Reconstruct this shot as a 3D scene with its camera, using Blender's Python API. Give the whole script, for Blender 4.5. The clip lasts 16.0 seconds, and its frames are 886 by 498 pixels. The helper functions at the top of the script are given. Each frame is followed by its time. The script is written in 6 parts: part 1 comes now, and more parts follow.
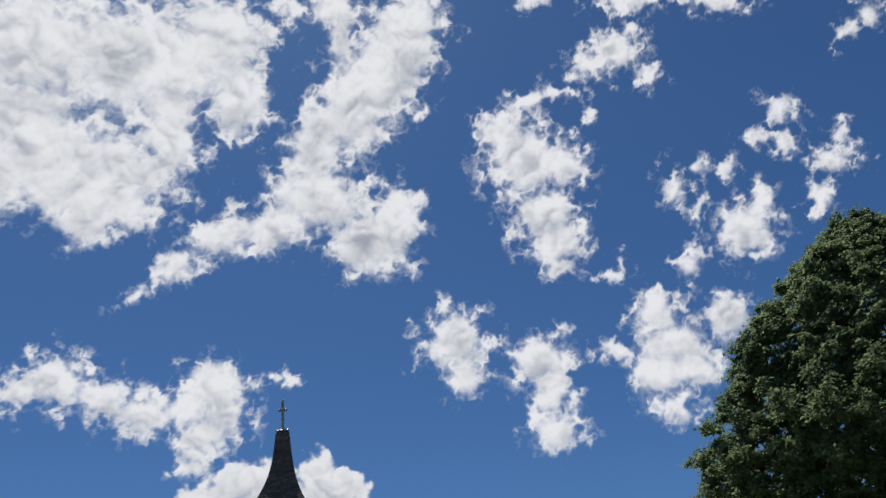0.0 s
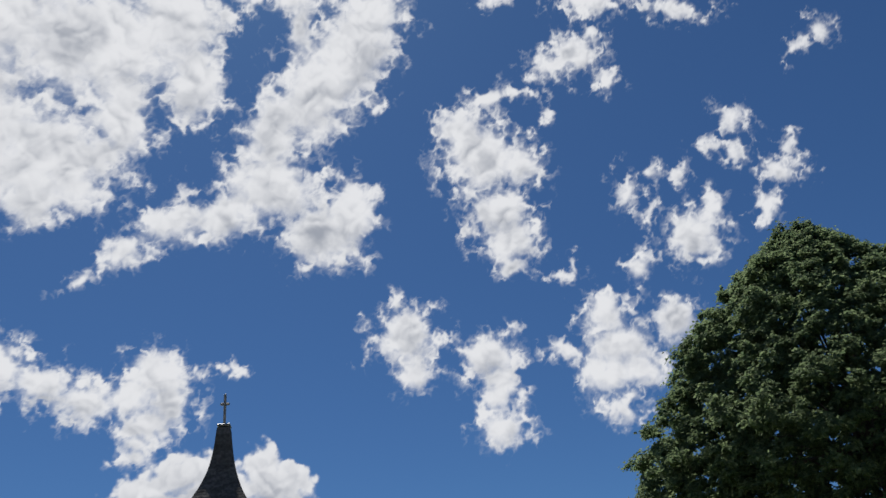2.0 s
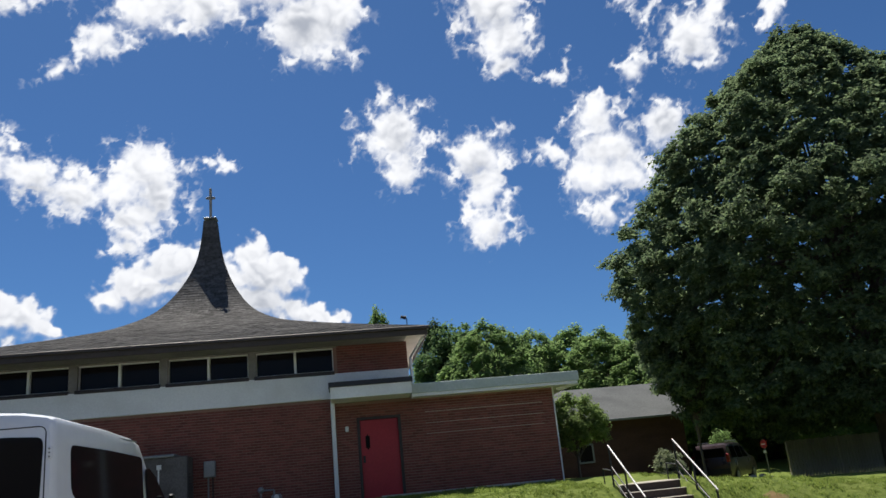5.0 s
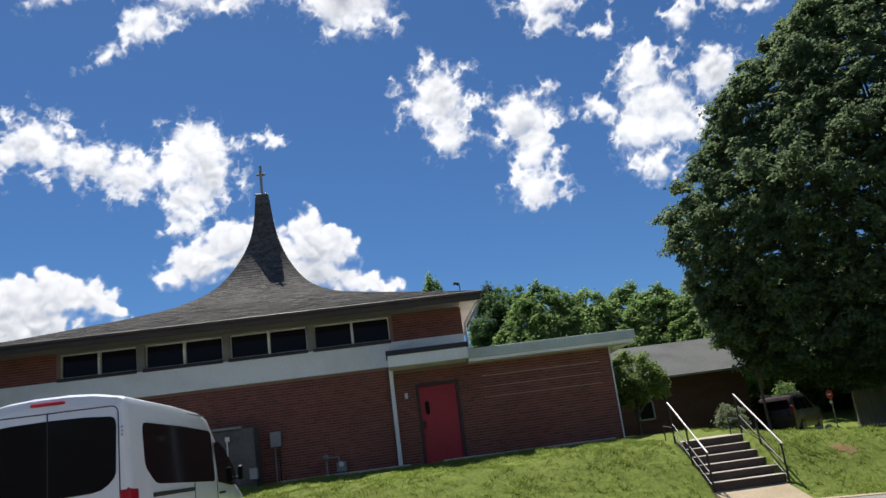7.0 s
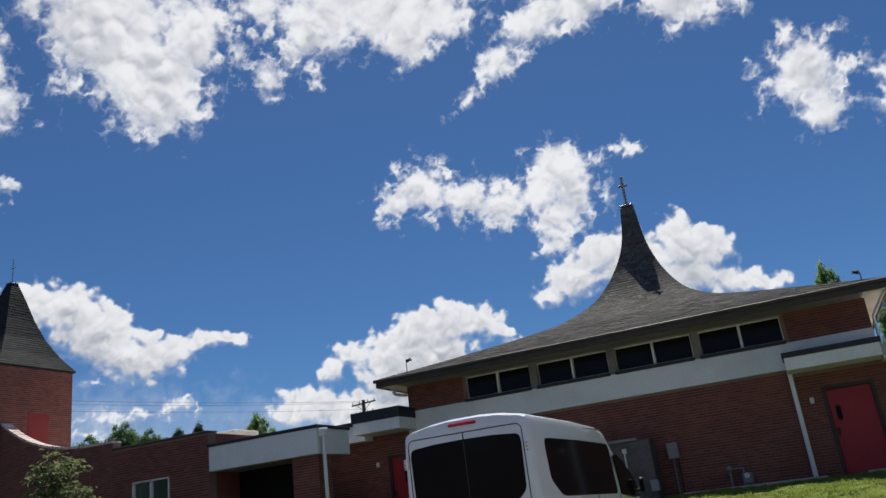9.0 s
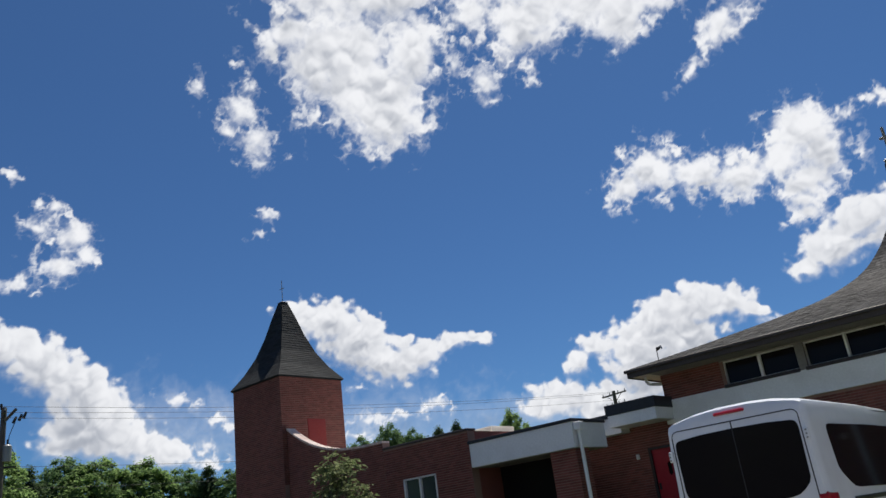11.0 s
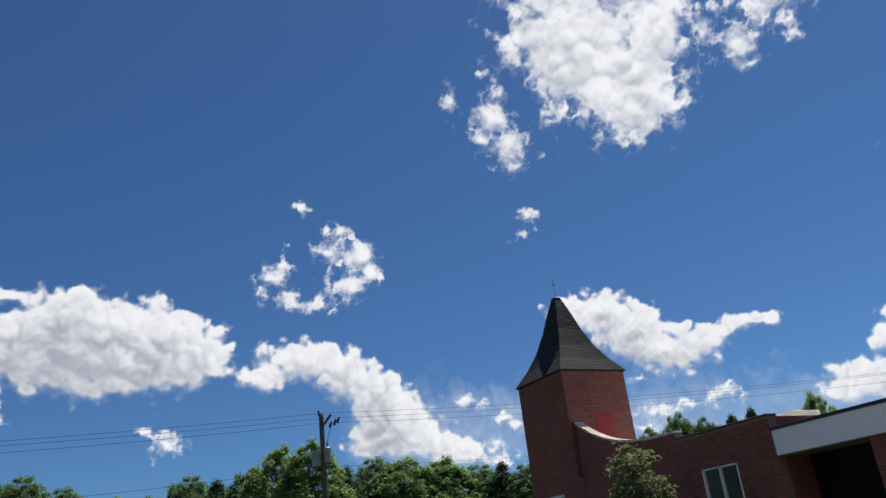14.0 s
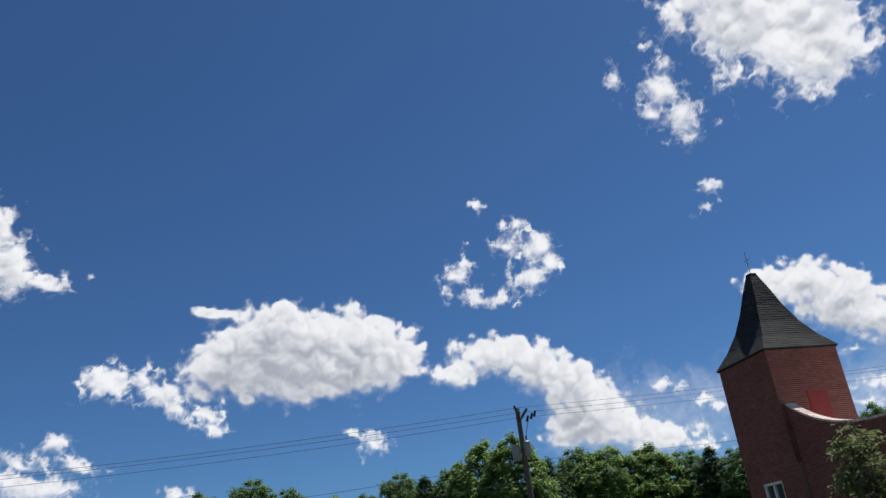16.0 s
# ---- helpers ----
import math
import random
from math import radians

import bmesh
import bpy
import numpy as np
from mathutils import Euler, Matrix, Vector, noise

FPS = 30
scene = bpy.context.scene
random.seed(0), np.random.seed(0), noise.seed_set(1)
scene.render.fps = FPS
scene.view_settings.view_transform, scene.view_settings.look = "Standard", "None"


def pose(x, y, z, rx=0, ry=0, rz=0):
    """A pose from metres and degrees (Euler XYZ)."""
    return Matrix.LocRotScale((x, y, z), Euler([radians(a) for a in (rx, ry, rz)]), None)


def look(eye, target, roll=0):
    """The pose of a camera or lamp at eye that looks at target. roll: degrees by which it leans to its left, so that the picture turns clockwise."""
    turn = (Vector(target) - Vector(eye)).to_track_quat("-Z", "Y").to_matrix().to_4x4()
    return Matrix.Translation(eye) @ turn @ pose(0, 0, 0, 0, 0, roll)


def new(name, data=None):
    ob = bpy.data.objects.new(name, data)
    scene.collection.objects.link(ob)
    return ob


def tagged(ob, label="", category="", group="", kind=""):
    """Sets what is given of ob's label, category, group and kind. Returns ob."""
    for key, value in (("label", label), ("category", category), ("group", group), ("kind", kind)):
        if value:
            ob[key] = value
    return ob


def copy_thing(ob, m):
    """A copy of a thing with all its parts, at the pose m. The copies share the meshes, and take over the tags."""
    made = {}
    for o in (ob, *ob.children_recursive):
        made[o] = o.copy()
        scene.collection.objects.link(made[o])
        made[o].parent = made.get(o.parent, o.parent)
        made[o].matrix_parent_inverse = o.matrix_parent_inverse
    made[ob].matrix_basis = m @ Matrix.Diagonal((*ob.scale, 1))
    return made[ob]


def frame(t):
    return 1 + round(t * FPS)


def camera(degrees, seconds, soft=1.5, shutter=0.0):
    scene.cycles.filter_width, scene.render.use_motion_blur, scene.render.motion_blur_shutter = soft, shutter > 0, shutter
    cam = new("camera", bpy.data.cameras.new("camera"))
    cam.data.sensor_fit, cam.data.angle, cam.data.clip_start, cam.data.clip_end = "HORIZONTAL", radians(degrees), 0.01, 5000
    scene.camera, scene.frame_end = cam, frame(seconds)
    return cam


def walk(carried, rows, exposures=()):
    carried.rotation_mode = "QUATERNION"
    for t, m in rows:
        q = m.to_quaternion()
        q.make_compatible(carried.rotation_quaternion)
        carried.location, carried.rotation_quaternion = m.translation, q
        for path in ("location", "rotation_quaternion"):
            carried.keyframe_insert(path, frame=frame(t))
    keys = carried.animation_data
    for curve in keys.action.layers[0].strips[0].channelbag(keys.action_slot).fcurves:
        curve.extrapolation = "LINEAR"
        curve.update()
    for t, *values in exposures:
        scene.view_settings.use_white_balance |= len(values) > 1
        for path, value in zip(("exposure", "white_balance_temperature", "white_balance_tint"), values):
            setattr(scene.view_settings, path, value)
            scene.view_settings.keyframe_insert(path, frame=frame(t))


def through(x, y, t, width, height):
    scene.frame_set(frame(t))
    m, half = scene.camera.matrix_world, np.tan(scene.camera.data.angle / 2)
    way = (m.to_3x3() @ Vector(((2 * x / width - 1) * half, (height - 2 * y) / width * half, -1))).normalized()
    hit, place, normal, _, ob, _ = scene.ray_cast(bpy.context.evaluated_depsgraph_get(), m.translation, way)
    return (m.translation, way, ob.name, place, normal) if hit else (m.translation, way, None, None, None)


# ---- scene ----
# camera: x y z yaw pitch roll by time
cam = camera(58.13, 16.0)
PATH = [
    (0, -0.331, 0.037, 1.442, -1.53, 31.67, 6.20),
    (0.5, -0.302, 0.030, 1.469, -3.48, 31.46, 6.00),
    (1, -0.254, 0.030, 1.485, -5.30, 31.29, 5.88),
    (1.5, -0.197, 0.023, 1.518, -6.08, 30.99, 5.58),
    (2, -0.171, 0.014, 1.545, -5.41, 30.94, 6.20),
    (2.5, -0.116, 0.012, 1.568, -4.10, 31.58, 6.88),
    (3, -0.076, 0.002, 1.594, -3.54, 31.70, 6.88),
    (3.5, -0.074, -0.005, 1.598, -2.54, 29.00, 6.64),
    (4, -0.059, -0.000, 1.581, -3.86, 23.61, 5.54),
    (4.5, -0.034, 0.033, 1.567, -5.91, 19.54, 5.43),
    (4.7, -0.037, 0.035, 1.559, -6.68, 18.06, 5.48),
    (6.8, -0.004, 0.026, 1.602, -4.07, 13.79, 7.23),
    (7, 0.003, 0.002, 1.599, -2.40, 14.36, 7.21),
    (7.5, 0.023, 0.009, 1.619, 3.90, 15.76, 7.22),
    (8, -0.023, 0.053, 1.642, 11.94, 17.05, 7.03),
    (8.5, -0.015, -0.002, 1.649, 19.08, 17.90, 7.02),
    (9, 0.005, -0.086, 1.646, 24.95, 18.44, 6.90),
    (9.5, -0.007, -0.061, 1.674, 30.75, 19.08, 7.17),
    (10, -0.023, -0.088, 1.696, 35.59, 19.95, 7.27),
    (10.2, -0.040, -0.082, 1.694, 37.35, 20.05, 7.30),
    (12.3, -0.215, -0.033, 1.727, 49.87, 20.68, 7.04),
    (12.5, -0.207, -0.042, 1.735, 51.29, 20.94, 7.21),
    (13, -0.226, -0.067, 1.710, 55.48, 21.63, 7.06),
    (13.5, -0.197, -0.121, 1.712, 59.60, 21.88, 6.84),
    (14, -0.193, -0.187, 1.666, 62.72, 22.09, 6.39),
    (14.5, -0.144, -0.180, 1.784, 67.49, 22.34, 7.27),
    (15, -0.095, -0.240, 1.787, 71.14, 22.66, 7.22),
    (15.5, -0.088, -0.278, 1.787, 73.52, 22.96, 7.01),
    (16, -0.067, -0.289, 1.791, 76.82, 23.10, 6.88),
]
EXPOSURES = ((0.0, -0.16), (3.3, -0.2), (4.0, -0.04), (4.5, 0.16), (4.7, 0.18), (6.8, 0.24), (7.0, 0.24), (8.0, 0.05), (9.0, -0.05), (10.0, -0.02), (12.5, 0.05), (16.0, 0.03))
walk(cam, [(t, pose(x, y, z, 90 + pitch, roll, yaw)) for t, x, y, z, yaw, pitch, roll in PATH], EXPOSURES)

# ---- light ----
SUN_AZ, SUN_EL = 20.0, 66.0      # degrees left of +y, degrees up
world = bpy.data.worlds.new("sky")
scene.world = world
world.use_nodes = True
wn = world.node_tree.nodes
wl = world.node_tree.links
sky = wn.new("ShaderNodeTexSky")
sky.sky_type = "NISHITA"
sky.sun_disc = False
sky.sun_elevation = radians(SUN_EL)
sky.sun_rotation = radians(-SUN_AZ)
sky.air_density = 1.0
sky.altitude = 1500
sky.dust_density = 1.2
sky.ozone_density = 3.0
bg = wn["Background"]
bg.inputs["Strength"].default_value = 0.056
tone = wn.new("ShaderNodeHueSaturation")
tone.inputs["Hue"].default_value = 0.502
tone.inputs["Saturation"].default_value = 0.98
wl.new(sky.outputs[0], tone.inputs["Color"])
tint = wn.new("ShaderNodeMix")
tint.data_type, tint.blend_type = "RGBA", "MULTIPLY"
tint.inputs[0].default_value = 1.0
tint.inputs[7].default_value = (0.59, 0.975, 1.335, 1)
wl.new(tone.outputs[0], tint.inputs[6])
wl.new(tint.outputs[2], bg.inputs["Color"])

sun_dir = Vector((-math.sin(radians(SUN_AZ)) * math.cos(radians(SUN_EL)), math.cos(radians(SUN_AZ)) * math.cos(radians(SUN_EL)), math.sin(radians(SUN_EL))))
sun = new("sun", bpy.data.lights.new("sun", "SUN"))
sun.data.energy = 5.7
sun.data.angle = radians(0.53)
sun.data.color = (1.0, 0.95, 0.87)
sun.matrix_world = look(sun_dir * 60, (0, 0, 0))


# ---- materials ----
def nodes_of(name, rough=0.8, metal=0.0, spec=0.5):
    m = bpy.data.materials.new(name)
    m.use_nodes = True
    nt = m.node_tree
    b = nt.nodes["Principled BSDF"]
    b.inputs["Roughness"].default_value = rough
    b.inputs["Metallic"].default_value = metal
    b.inputs["Specular IOR Level"].default_value = spec
    return m, nt, b


def surface(name, c1, c2, rough=0.8, metal=0.0, grain=30.0, stain=1.2, bump=0.15, spec=0.4, c3=None, per_piece=0.0, island=0.0, stretch=(1, 1, 1)):
    """Two colours mixed by a fine grain, a third by broad stains; optional tone change per object or per loose piece."""
    m, nt, b = nodes_of(name, rough, metal, spec)
    n, l = nt.nodes, nt.links
    mp = n.new("ShaderNodeMapping")
    mp.inputs["Scale"].default_value = stretch
    geo = n.new("ShaderNodeNewGeometry")
    l.new(geo.outputs["Position"], mp.inputs["Vector"])
    fine = n.new("ShaderNodeTexNoise")
    fine.inputs["Scale"].default_value = grain
    fine.inputs["Detail"].default_value = 6
    broad = n.new("ShaderNodeTexNoise")
    broad.inputs["Scale"].default_value = stain
    broad.inputs["Detail"].default_value = 5
    l.new(mp.outputs[0], fine.inputs["Vector"])
    l.new(mp.outputs[0], broad.inputs["Vector"])
    mix = n.new("ShaderNodeMix")
    mix.data_type = "RGBA"
    mix.inputs[6].default_value = (*c1, 1)
    mix.inputs[7].default_value = (*c2, 1)
    ramp = n.new("ShaderNodeMapRange")
    ramp.inputs["From Min"].default_value, ramp.inputs["From Max"].default_value = 0.35, 0.65
    l.new(fine.outputs["Fac"], ramp.inputs["Value"])
    l.new(ramp.outputs[0], mix.inputs[0])
    out = mix.outputs[2]
    mix2 = n.new("ShaderNodeMix")
    mix2.data_type = "RGBA"
    c3 = c3 or tuple(v * 0.75 for v in c1)
    mix2.inputs[7].default_value = (*c3, 1)
    r2 = n.new("ShaderNodeMapRange")
    r2.inputs["From Min"].default_value, r2.inputs["From Max"].default_value = 0.45, 0.75
    r2.inputs["To Max"].default_value = 0.7
    l.new(broad.outputs["Fac"], r2.inputs["Value"])
    l.new(r2.outputs[0], mix2.inputs[0])
    l.new(out, mix2.inputs[6])
    out = mix2.outputs[2]
    if per_piece or island:
        hsv = n.new("ShaderNodeHueSaturation")
        vr = n.new("ShaderNodeMapRange")
        amt = per_piece or island
        vr.inputs["To Min"].default_value, vr.inputs["To Max"].default_value = 1 - amt, 1 + amt
        if per_piece:
            oi = n.new("ShaderNodeObjectInfo")
            l.new(oi.outputs["Random"], vr.inputs["Value"])
        else:
            l.new(geo.outputs["Random Per Island"], vr.inputs["Value"])
        l.new(vr.outputs[0], hsv.inputs["Value"])
        l.new(out, hsv.inputs["Color"])
        out = hsv.outputs[0]
    l.new(out, b.inputs["Base Color"])
    rr = n.new("ShaderNodeMapRange")
    rr.inputs["To Min"].default_value, rr.inputs["To Max"].default_value = max(0.02, rough - 0.12), min(1.0, rough + 0.12)
    l.new(broad.outputs["Fac"], rr.inputs["Value"])
    l.new(rr.outputs[0], b.inputs["Roughness"])
    if bump:
        bp = n.new("ShaderNodeBump")
        bp.inputs["Strength"].default_value = bump
        bp.inputs["Distance"].default_value = 0.02
        l.new(fine.outputs["Fac"], bp.inputs["Height"])
        l.new(bp.outputs[0], b.inputs["Normal"])
    return m


def leafy(name, c1, c2, island=0.35, through=0.45):
    m, nt, b = nodes_of(name, 0.8, 0, 0.15)
    n, l = nt.nodes, nt.links
    geo = n.new("ShaderNodeNewGeometry")
    mix = n.new("ShaderNodeMix")
    mix.data_type = "RGBA"
    mix.inputs[6].default_value = (*c1, 1)
    mix.inputs[7].default_value = (*c2, 1)
    l.new(geo.outputs["Random Per Island"], mix.inputs[0])
    noi = n.new("ShaderNodeTexNoise")
    noi.inputs["Scale"].default_value = 0.6
    l.new(geo.outputs["Position"], noi.inputs["Vector"])
    vr = n.new("ShaderNodeMapRange")
    vr.inputs["To Min"].default_value, vr.inputs["To Max"].default_value = 1 - island, 1 + island
    l.new(noi.outputs["Fac"], vr.inputs["Value"])
    hsv = n.new("ShaderNodeHueSaturation")
    l.new(vr.outputs[0], hsv.inputs["Value"])
    l.new(mix.outputs[2], hsv.inputs["Color"])
    l.new(hsv.outputs[0], b.inputs["Base Color"])
    tr = n.new("ShaderNodeBsdfTranslucent")
    thin = n.new("ShaderNodeHueSaturation")
    thin.inputs["Value"].default_value = 1.7
    l.new(hsv.outputs[0], thin.inputs["Color"])
    l.new(thin.outputs[0], tr.inputs["Color"])
    ms = n.new("ShaderNodeMixShader")
    ms.inputs[0].default_value = through
    l.new(b.outputs[0], ms.inputs[1])
    l.new(tr.outputs[0], ms.inputs[2])
    l.new(ms.outputs[0], n["Material Output"].inputs["Surface"])
    return m


BRICK = surface("red_brick", (0.158, 0.050, 0.039), (0.213, 0.070, 0.053), 0.85, grain=40, stain=0.5, bump=0.3, c3=(0.126, 0.042, 0.034), island=0.24)
BRICK_PIECE = surface("red_brick_single", (0.158, 0.050, 0.039), (0.213, 0.070, 0.053), 0.85, grain=40, stain=0.5, bump=0.3, c3=(0.126, 0.042, 0.034), per_piece=0.24)
PALEBRICK = surface("pale_coping_brick", (0.58, 0.48, 0.43), (0.68, 0.58, 0.53), 0.85, grain=30, stain=2.5, bump=0.3, c3=(0.36, 0.22, 0.18))
MORTAR = surface("mortar", (0.24, 0.145, 0.112), (0.30, 0.19, 0.15), 0.95, grain=60, stain=0.8, bump=0.4)
HOUSEROOF = surface("weathered_grey_roof", (0.075, 0.08, 0.08), (0.11, 0.115, 0.113), 0.9, grain=14, stain=0.8, bump=0.3)
# Brown house brick, set darker to stand for the tree shade on it
HOUSEBRICK = surface("shade_darkened_brown_brick", (0.075, 0.036, 0.03), (0.10, 0.05, 0.04), 0.9, grain=8, stain=1.0, bump=0.3, stretch=(1, 1, 3))
SHINGLE = surface("asphalt_shingle", (0.060, 0.057, 0.055), (0.122, 0.117, 0.111), 0.95, grain=9, stain=0.5, bump=0.5, c3=(0.075, 0.071, 0.068), island=0.3, spec=0.12)
SHINGLE_PIECE = surface("asphalt_shingle_single", (0.060, 0.057, 0.055), (0.122, 0.117, 0.111), 0.95, grain=9, stain=0.5, bump=0.5, c3=(0.075, 0.071, 0.068), per_piece=0.3, spec=0.12)
SHINGLE_DARK = surface("dark_slate_shingle", (0.014, 0.016, 0.018), (0.030, 0.033, 0.035), 0.85, grain=26, stain=0.6, bump=0.4, island=0.25, spec=0.2)
SHINGLE_DARK_PIECE = surface("dark_slate_shingle_single", (0.014, 0.016, 0.018), (0.030, 0.033, 0.035), 0.85, grain=26, stain=0.6, bump=0.4, per_piece=0.25, spec=0.2)
WHITE = surface("white_painted_board", (0.74, 0.75, 0.76), (0.80, 0.81, 0.82), 0.6, grain=18, stain=0.8, bump=0.05, c3=(0.58, 0.58, 0.56))
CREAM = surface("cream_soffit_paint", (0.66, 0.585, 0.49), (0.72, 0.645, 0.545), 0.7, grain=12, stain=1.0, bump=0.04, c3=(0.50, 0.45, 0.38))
TAUPE = surface("taupe_panel_and_soffit_shade", (0.20, 0.185, 0.172), (0.24, 0.222, 0.205), 0.7, grain=14, stain=1.2, bump=0.05)
FASCIA = surface("dark_brown_fascia_paint", (0.045, 0.034, 0.03), (0.065, 0.05, 0.043), 0.55, grain=16, stain=1.5, bump=0.06)
BLACKTRIM = surface("black_metal_edging", (0.018, 0.018, 0.022), (0.028, 0.028, 0.034), 0.45, grain=20, stain=1.5, bump=0.03)
GREYMETAL = surface("grey_green_metal_edging", (0.42, 0.48, 0.46), (0.50, 0.55, 0.53), 0.5, grain=14, stain=0.7, bump=0.03, c3=(0.34, 0.39, 0.37))
SHUTTER = surface("faded_red_louvre_paint", (0.25, 0.03, 0.026), (0.30, 0.04, 0.034), 0.6, grain=16, stain=1.0, bump=0.04)
ROOFING = surface("white_roof_membrane", (0.78, 0.77, 0.75), (0.84, 0.83, 0.81), 0.8, grain=10, stain=0.8, bump=0.1, c3=(0.58, 0.57, 0.55))
RED = surface("red_door_paint", (0.33, 0.016, 0.028), (0.38, 0.02, 0.033), 0.45, grain=16, stain=1.0, bump=0.04, c3=(0.27, 0.013, 0.024))
DARKFRAME = surface("dark_bronze_frame", (0.03, 0.022, 0.02), (0.045, 0.033, 0.03), 0.5, grain=20, bump=0.03)
WHITEFRAME = surface("white_window_frame", (0.68, 0.68, 0.66), (0.75, 0.75, 0.73), 0.5, grain=20, bump=0.03)
CONCRETE = surface("concrete", (0.41, 0.365, 0.30), (0.51, 0.46, 0.385), 0.9, grain=24, stain=1.3, bump=0.25, c3=(0.32, 0.29, 0.25))
CONCRETE_TAN = surface("worn_tan_concrete", (0.33, 0.265, 0.175), (0.42, 0.34, 0.23), 0.9, grain=20, stain=1.3, bump=0.25, c3=(0.27, 0.22, 0.15))
# Riser concrete darkened to stand for faces turned from the sun
CONCRETE_DARK = surface("shade_dark_concrete", (0.05, 0.036, 0.032), (0.07, 0.052, 0.046), 0.9, grain=24, stain=1.6, bump=0.3)
ASPHALT = surface("worn_pale_asphalt", (0.205, 0.196, 0.182), (0.265, 0.254, 0.236), 0.9, grain=60, stain=0.5, bump=0.5, c3=(0.155, 0.148, 0.137))
ASPHALT_DARK = surface("low_bounce_lot_asphalt", (0.06, 0.058, 0.055), (0.09, 0.087, 0.082), 0.9, grain=60, stain=0.5, bump=0.5, c3=(0.05, 0.048, 0.045))
LAWN = surface("lawn_soil_and_grass", (0.09, 0.13, 0.025), (0.17, 0.21, 0.045), 0.95, grain=9, stain=0.7, bump=0.7, spec=0.1, c3=(0.13, 0.15, 0.04))
GRASSBLADE = leafy("grass_blade", (0.12, 0.18, 0.034), (0.235, 0.275, 0.066), 0.5, 0.35)
METALPAINT = surface("grey_painted_steel", (0.20, 0.21, 0.22), (0.25, 0.26, 0.27), 0.5, 0.2, grain=30, stain=2, bump=0.05, c3=(0.22, 0.22, 0.22))
UNITMETAL = surface("weathered_unit_casing", (0.075, 0.07, 0.07), (0.115, 0.108, 0.106), 0.6, 0.2, grain=22, stain=2.2, bump=0.08, c3=(0.045, 0.036, 0.033))
BLACKSTEEL = surface("black_painted_steel", (0.02, 0.02, 0.022), (0.035, 0.035, 0.035), 0.5, 0.2, grain=30, bump=0.05)
ALU = surface("dull_grey_rail_paint", (0.33, 0.32, 0.31), (0.39, 0.38, 0.37), 0.5, 0.2, grain=40, bump=0.03)
BARK = surface("grey_brown_bark", (0.10, 0.08, 0.065), (0.16, 0.13, 0.11), 0.95, grain=14, stain=2, bump=0.8, stretch=(1, 1, 0.25))
POLEWOOD = surface("weathered_pole_wood", (0.065, 0.057, 0.053), (0.11, 0.096, 0.088), 0.9, grain=22, stain=2, bump=0.4, stretch=(1, 1, 0.1))
LEAF = leafy("broad_leaf_green", (0.070, 0.106, 0.056), (0.156, 0.200, 0.102), 0.35, 0.5)
LEAF_DARK = leafy("dark_leaf_green", (0.072, 0.128, 0.054), (0.135, 0.205, 0.084), 0.3, 0.5)
LEAF_LIGHT = leafy("light_leaf_green", (0.110, 0.176, 0.062), (0.185, 0.26, 0.096), 0.3, 0.55)
LEAF_PALE = leafy("pale_shrub_leaf", (0.13, 0.155, 0.09), (0.27, 0.29, 0.19), 0.3, 0.45)
LEAF_PINE = leafy("dark_pine_needle", (0.042, 0.072, 0.034), (0.085, 0.125, 0.056), 0.3, 0.4)
LEAF_BUSH = leafy("olive_bush_leaf", (0.105, 0.16, 0.052), (0.20, 0.255, 0.095), 0.3, 0.5)
LEAF_SILVER = leafy("silvery_green_leaf", (0.07, 0.098, 0.036), (0.21, 0.235, 0.12), 0.3, 0.35)
SOIL = surface("bare_brown_soil", (0.19, 0.125, 0.055), (0.23, 0.16, 0.075), 0.95, grain=18, stain=3.0, bump=0.6, spec=0.1, c3=(0.15, 0.15, 0.06))
CROSSWHITE = surface("weathered_cross_paint", (0.24, 0.22, 0.19), (0.30, 0.275, 0.24), 0.6, grain=30, stain=4, bump=0.1)


def glass(name, tint=(0.014, 0.012, 0.013), rough=0.04, spec=0.1):
    m, nt, b = nodes_of(name, rough, 0, spec)
    n, l = nt.nodes, nt.links
    noi = n.new("ShaderNodeTexNoise")
    noi.inputs["Scale"].default_value = 0.8
    geo = n.new("ShaderNodeNewGeometry")
    l.new(geo.outputs["Position"], noi.inputs["Vector"])
    mr = n.new("ShaderNodeMapRange")
    mr.inputs["To Min"].default_value, mr.inputs["To Max"].default_value = rough, rough + 0.06
    l.new(noi.outputs["Fac"], mr.inputs["Value"])
    l.new(mr.outputs[0], b.inputs["Roughness"])
    b.inputs["Base Color"].default_value = (*tint, 1)
    return m


DARKGLASS = glass("dark_tinted_glass")
WINDOWGLASS = glass("window_glass", (0.045, 0.06, 0.062), 0.03, 1.0)


# ---- building helpers ----
def part(name, bm, material, parent=None, label="", kind=""):
    me = bpy.data.meshes.new(name)
    bm.normal_update()
    bm.to_mesh(me)
    bm.free()
    ob = new(name, me)
    me.materials.append(material)
    if parent:
        ob.parent = parent
    if label or kind:
        tagged(ob, label, kind=kind)
    return ob


def smooth(ob, degrees=35):
    for p in ob.data.polygons:
        p.use_smooth = True
    ob.data.set_sharp_from_angle(angle=radians(degrees))
    return ob


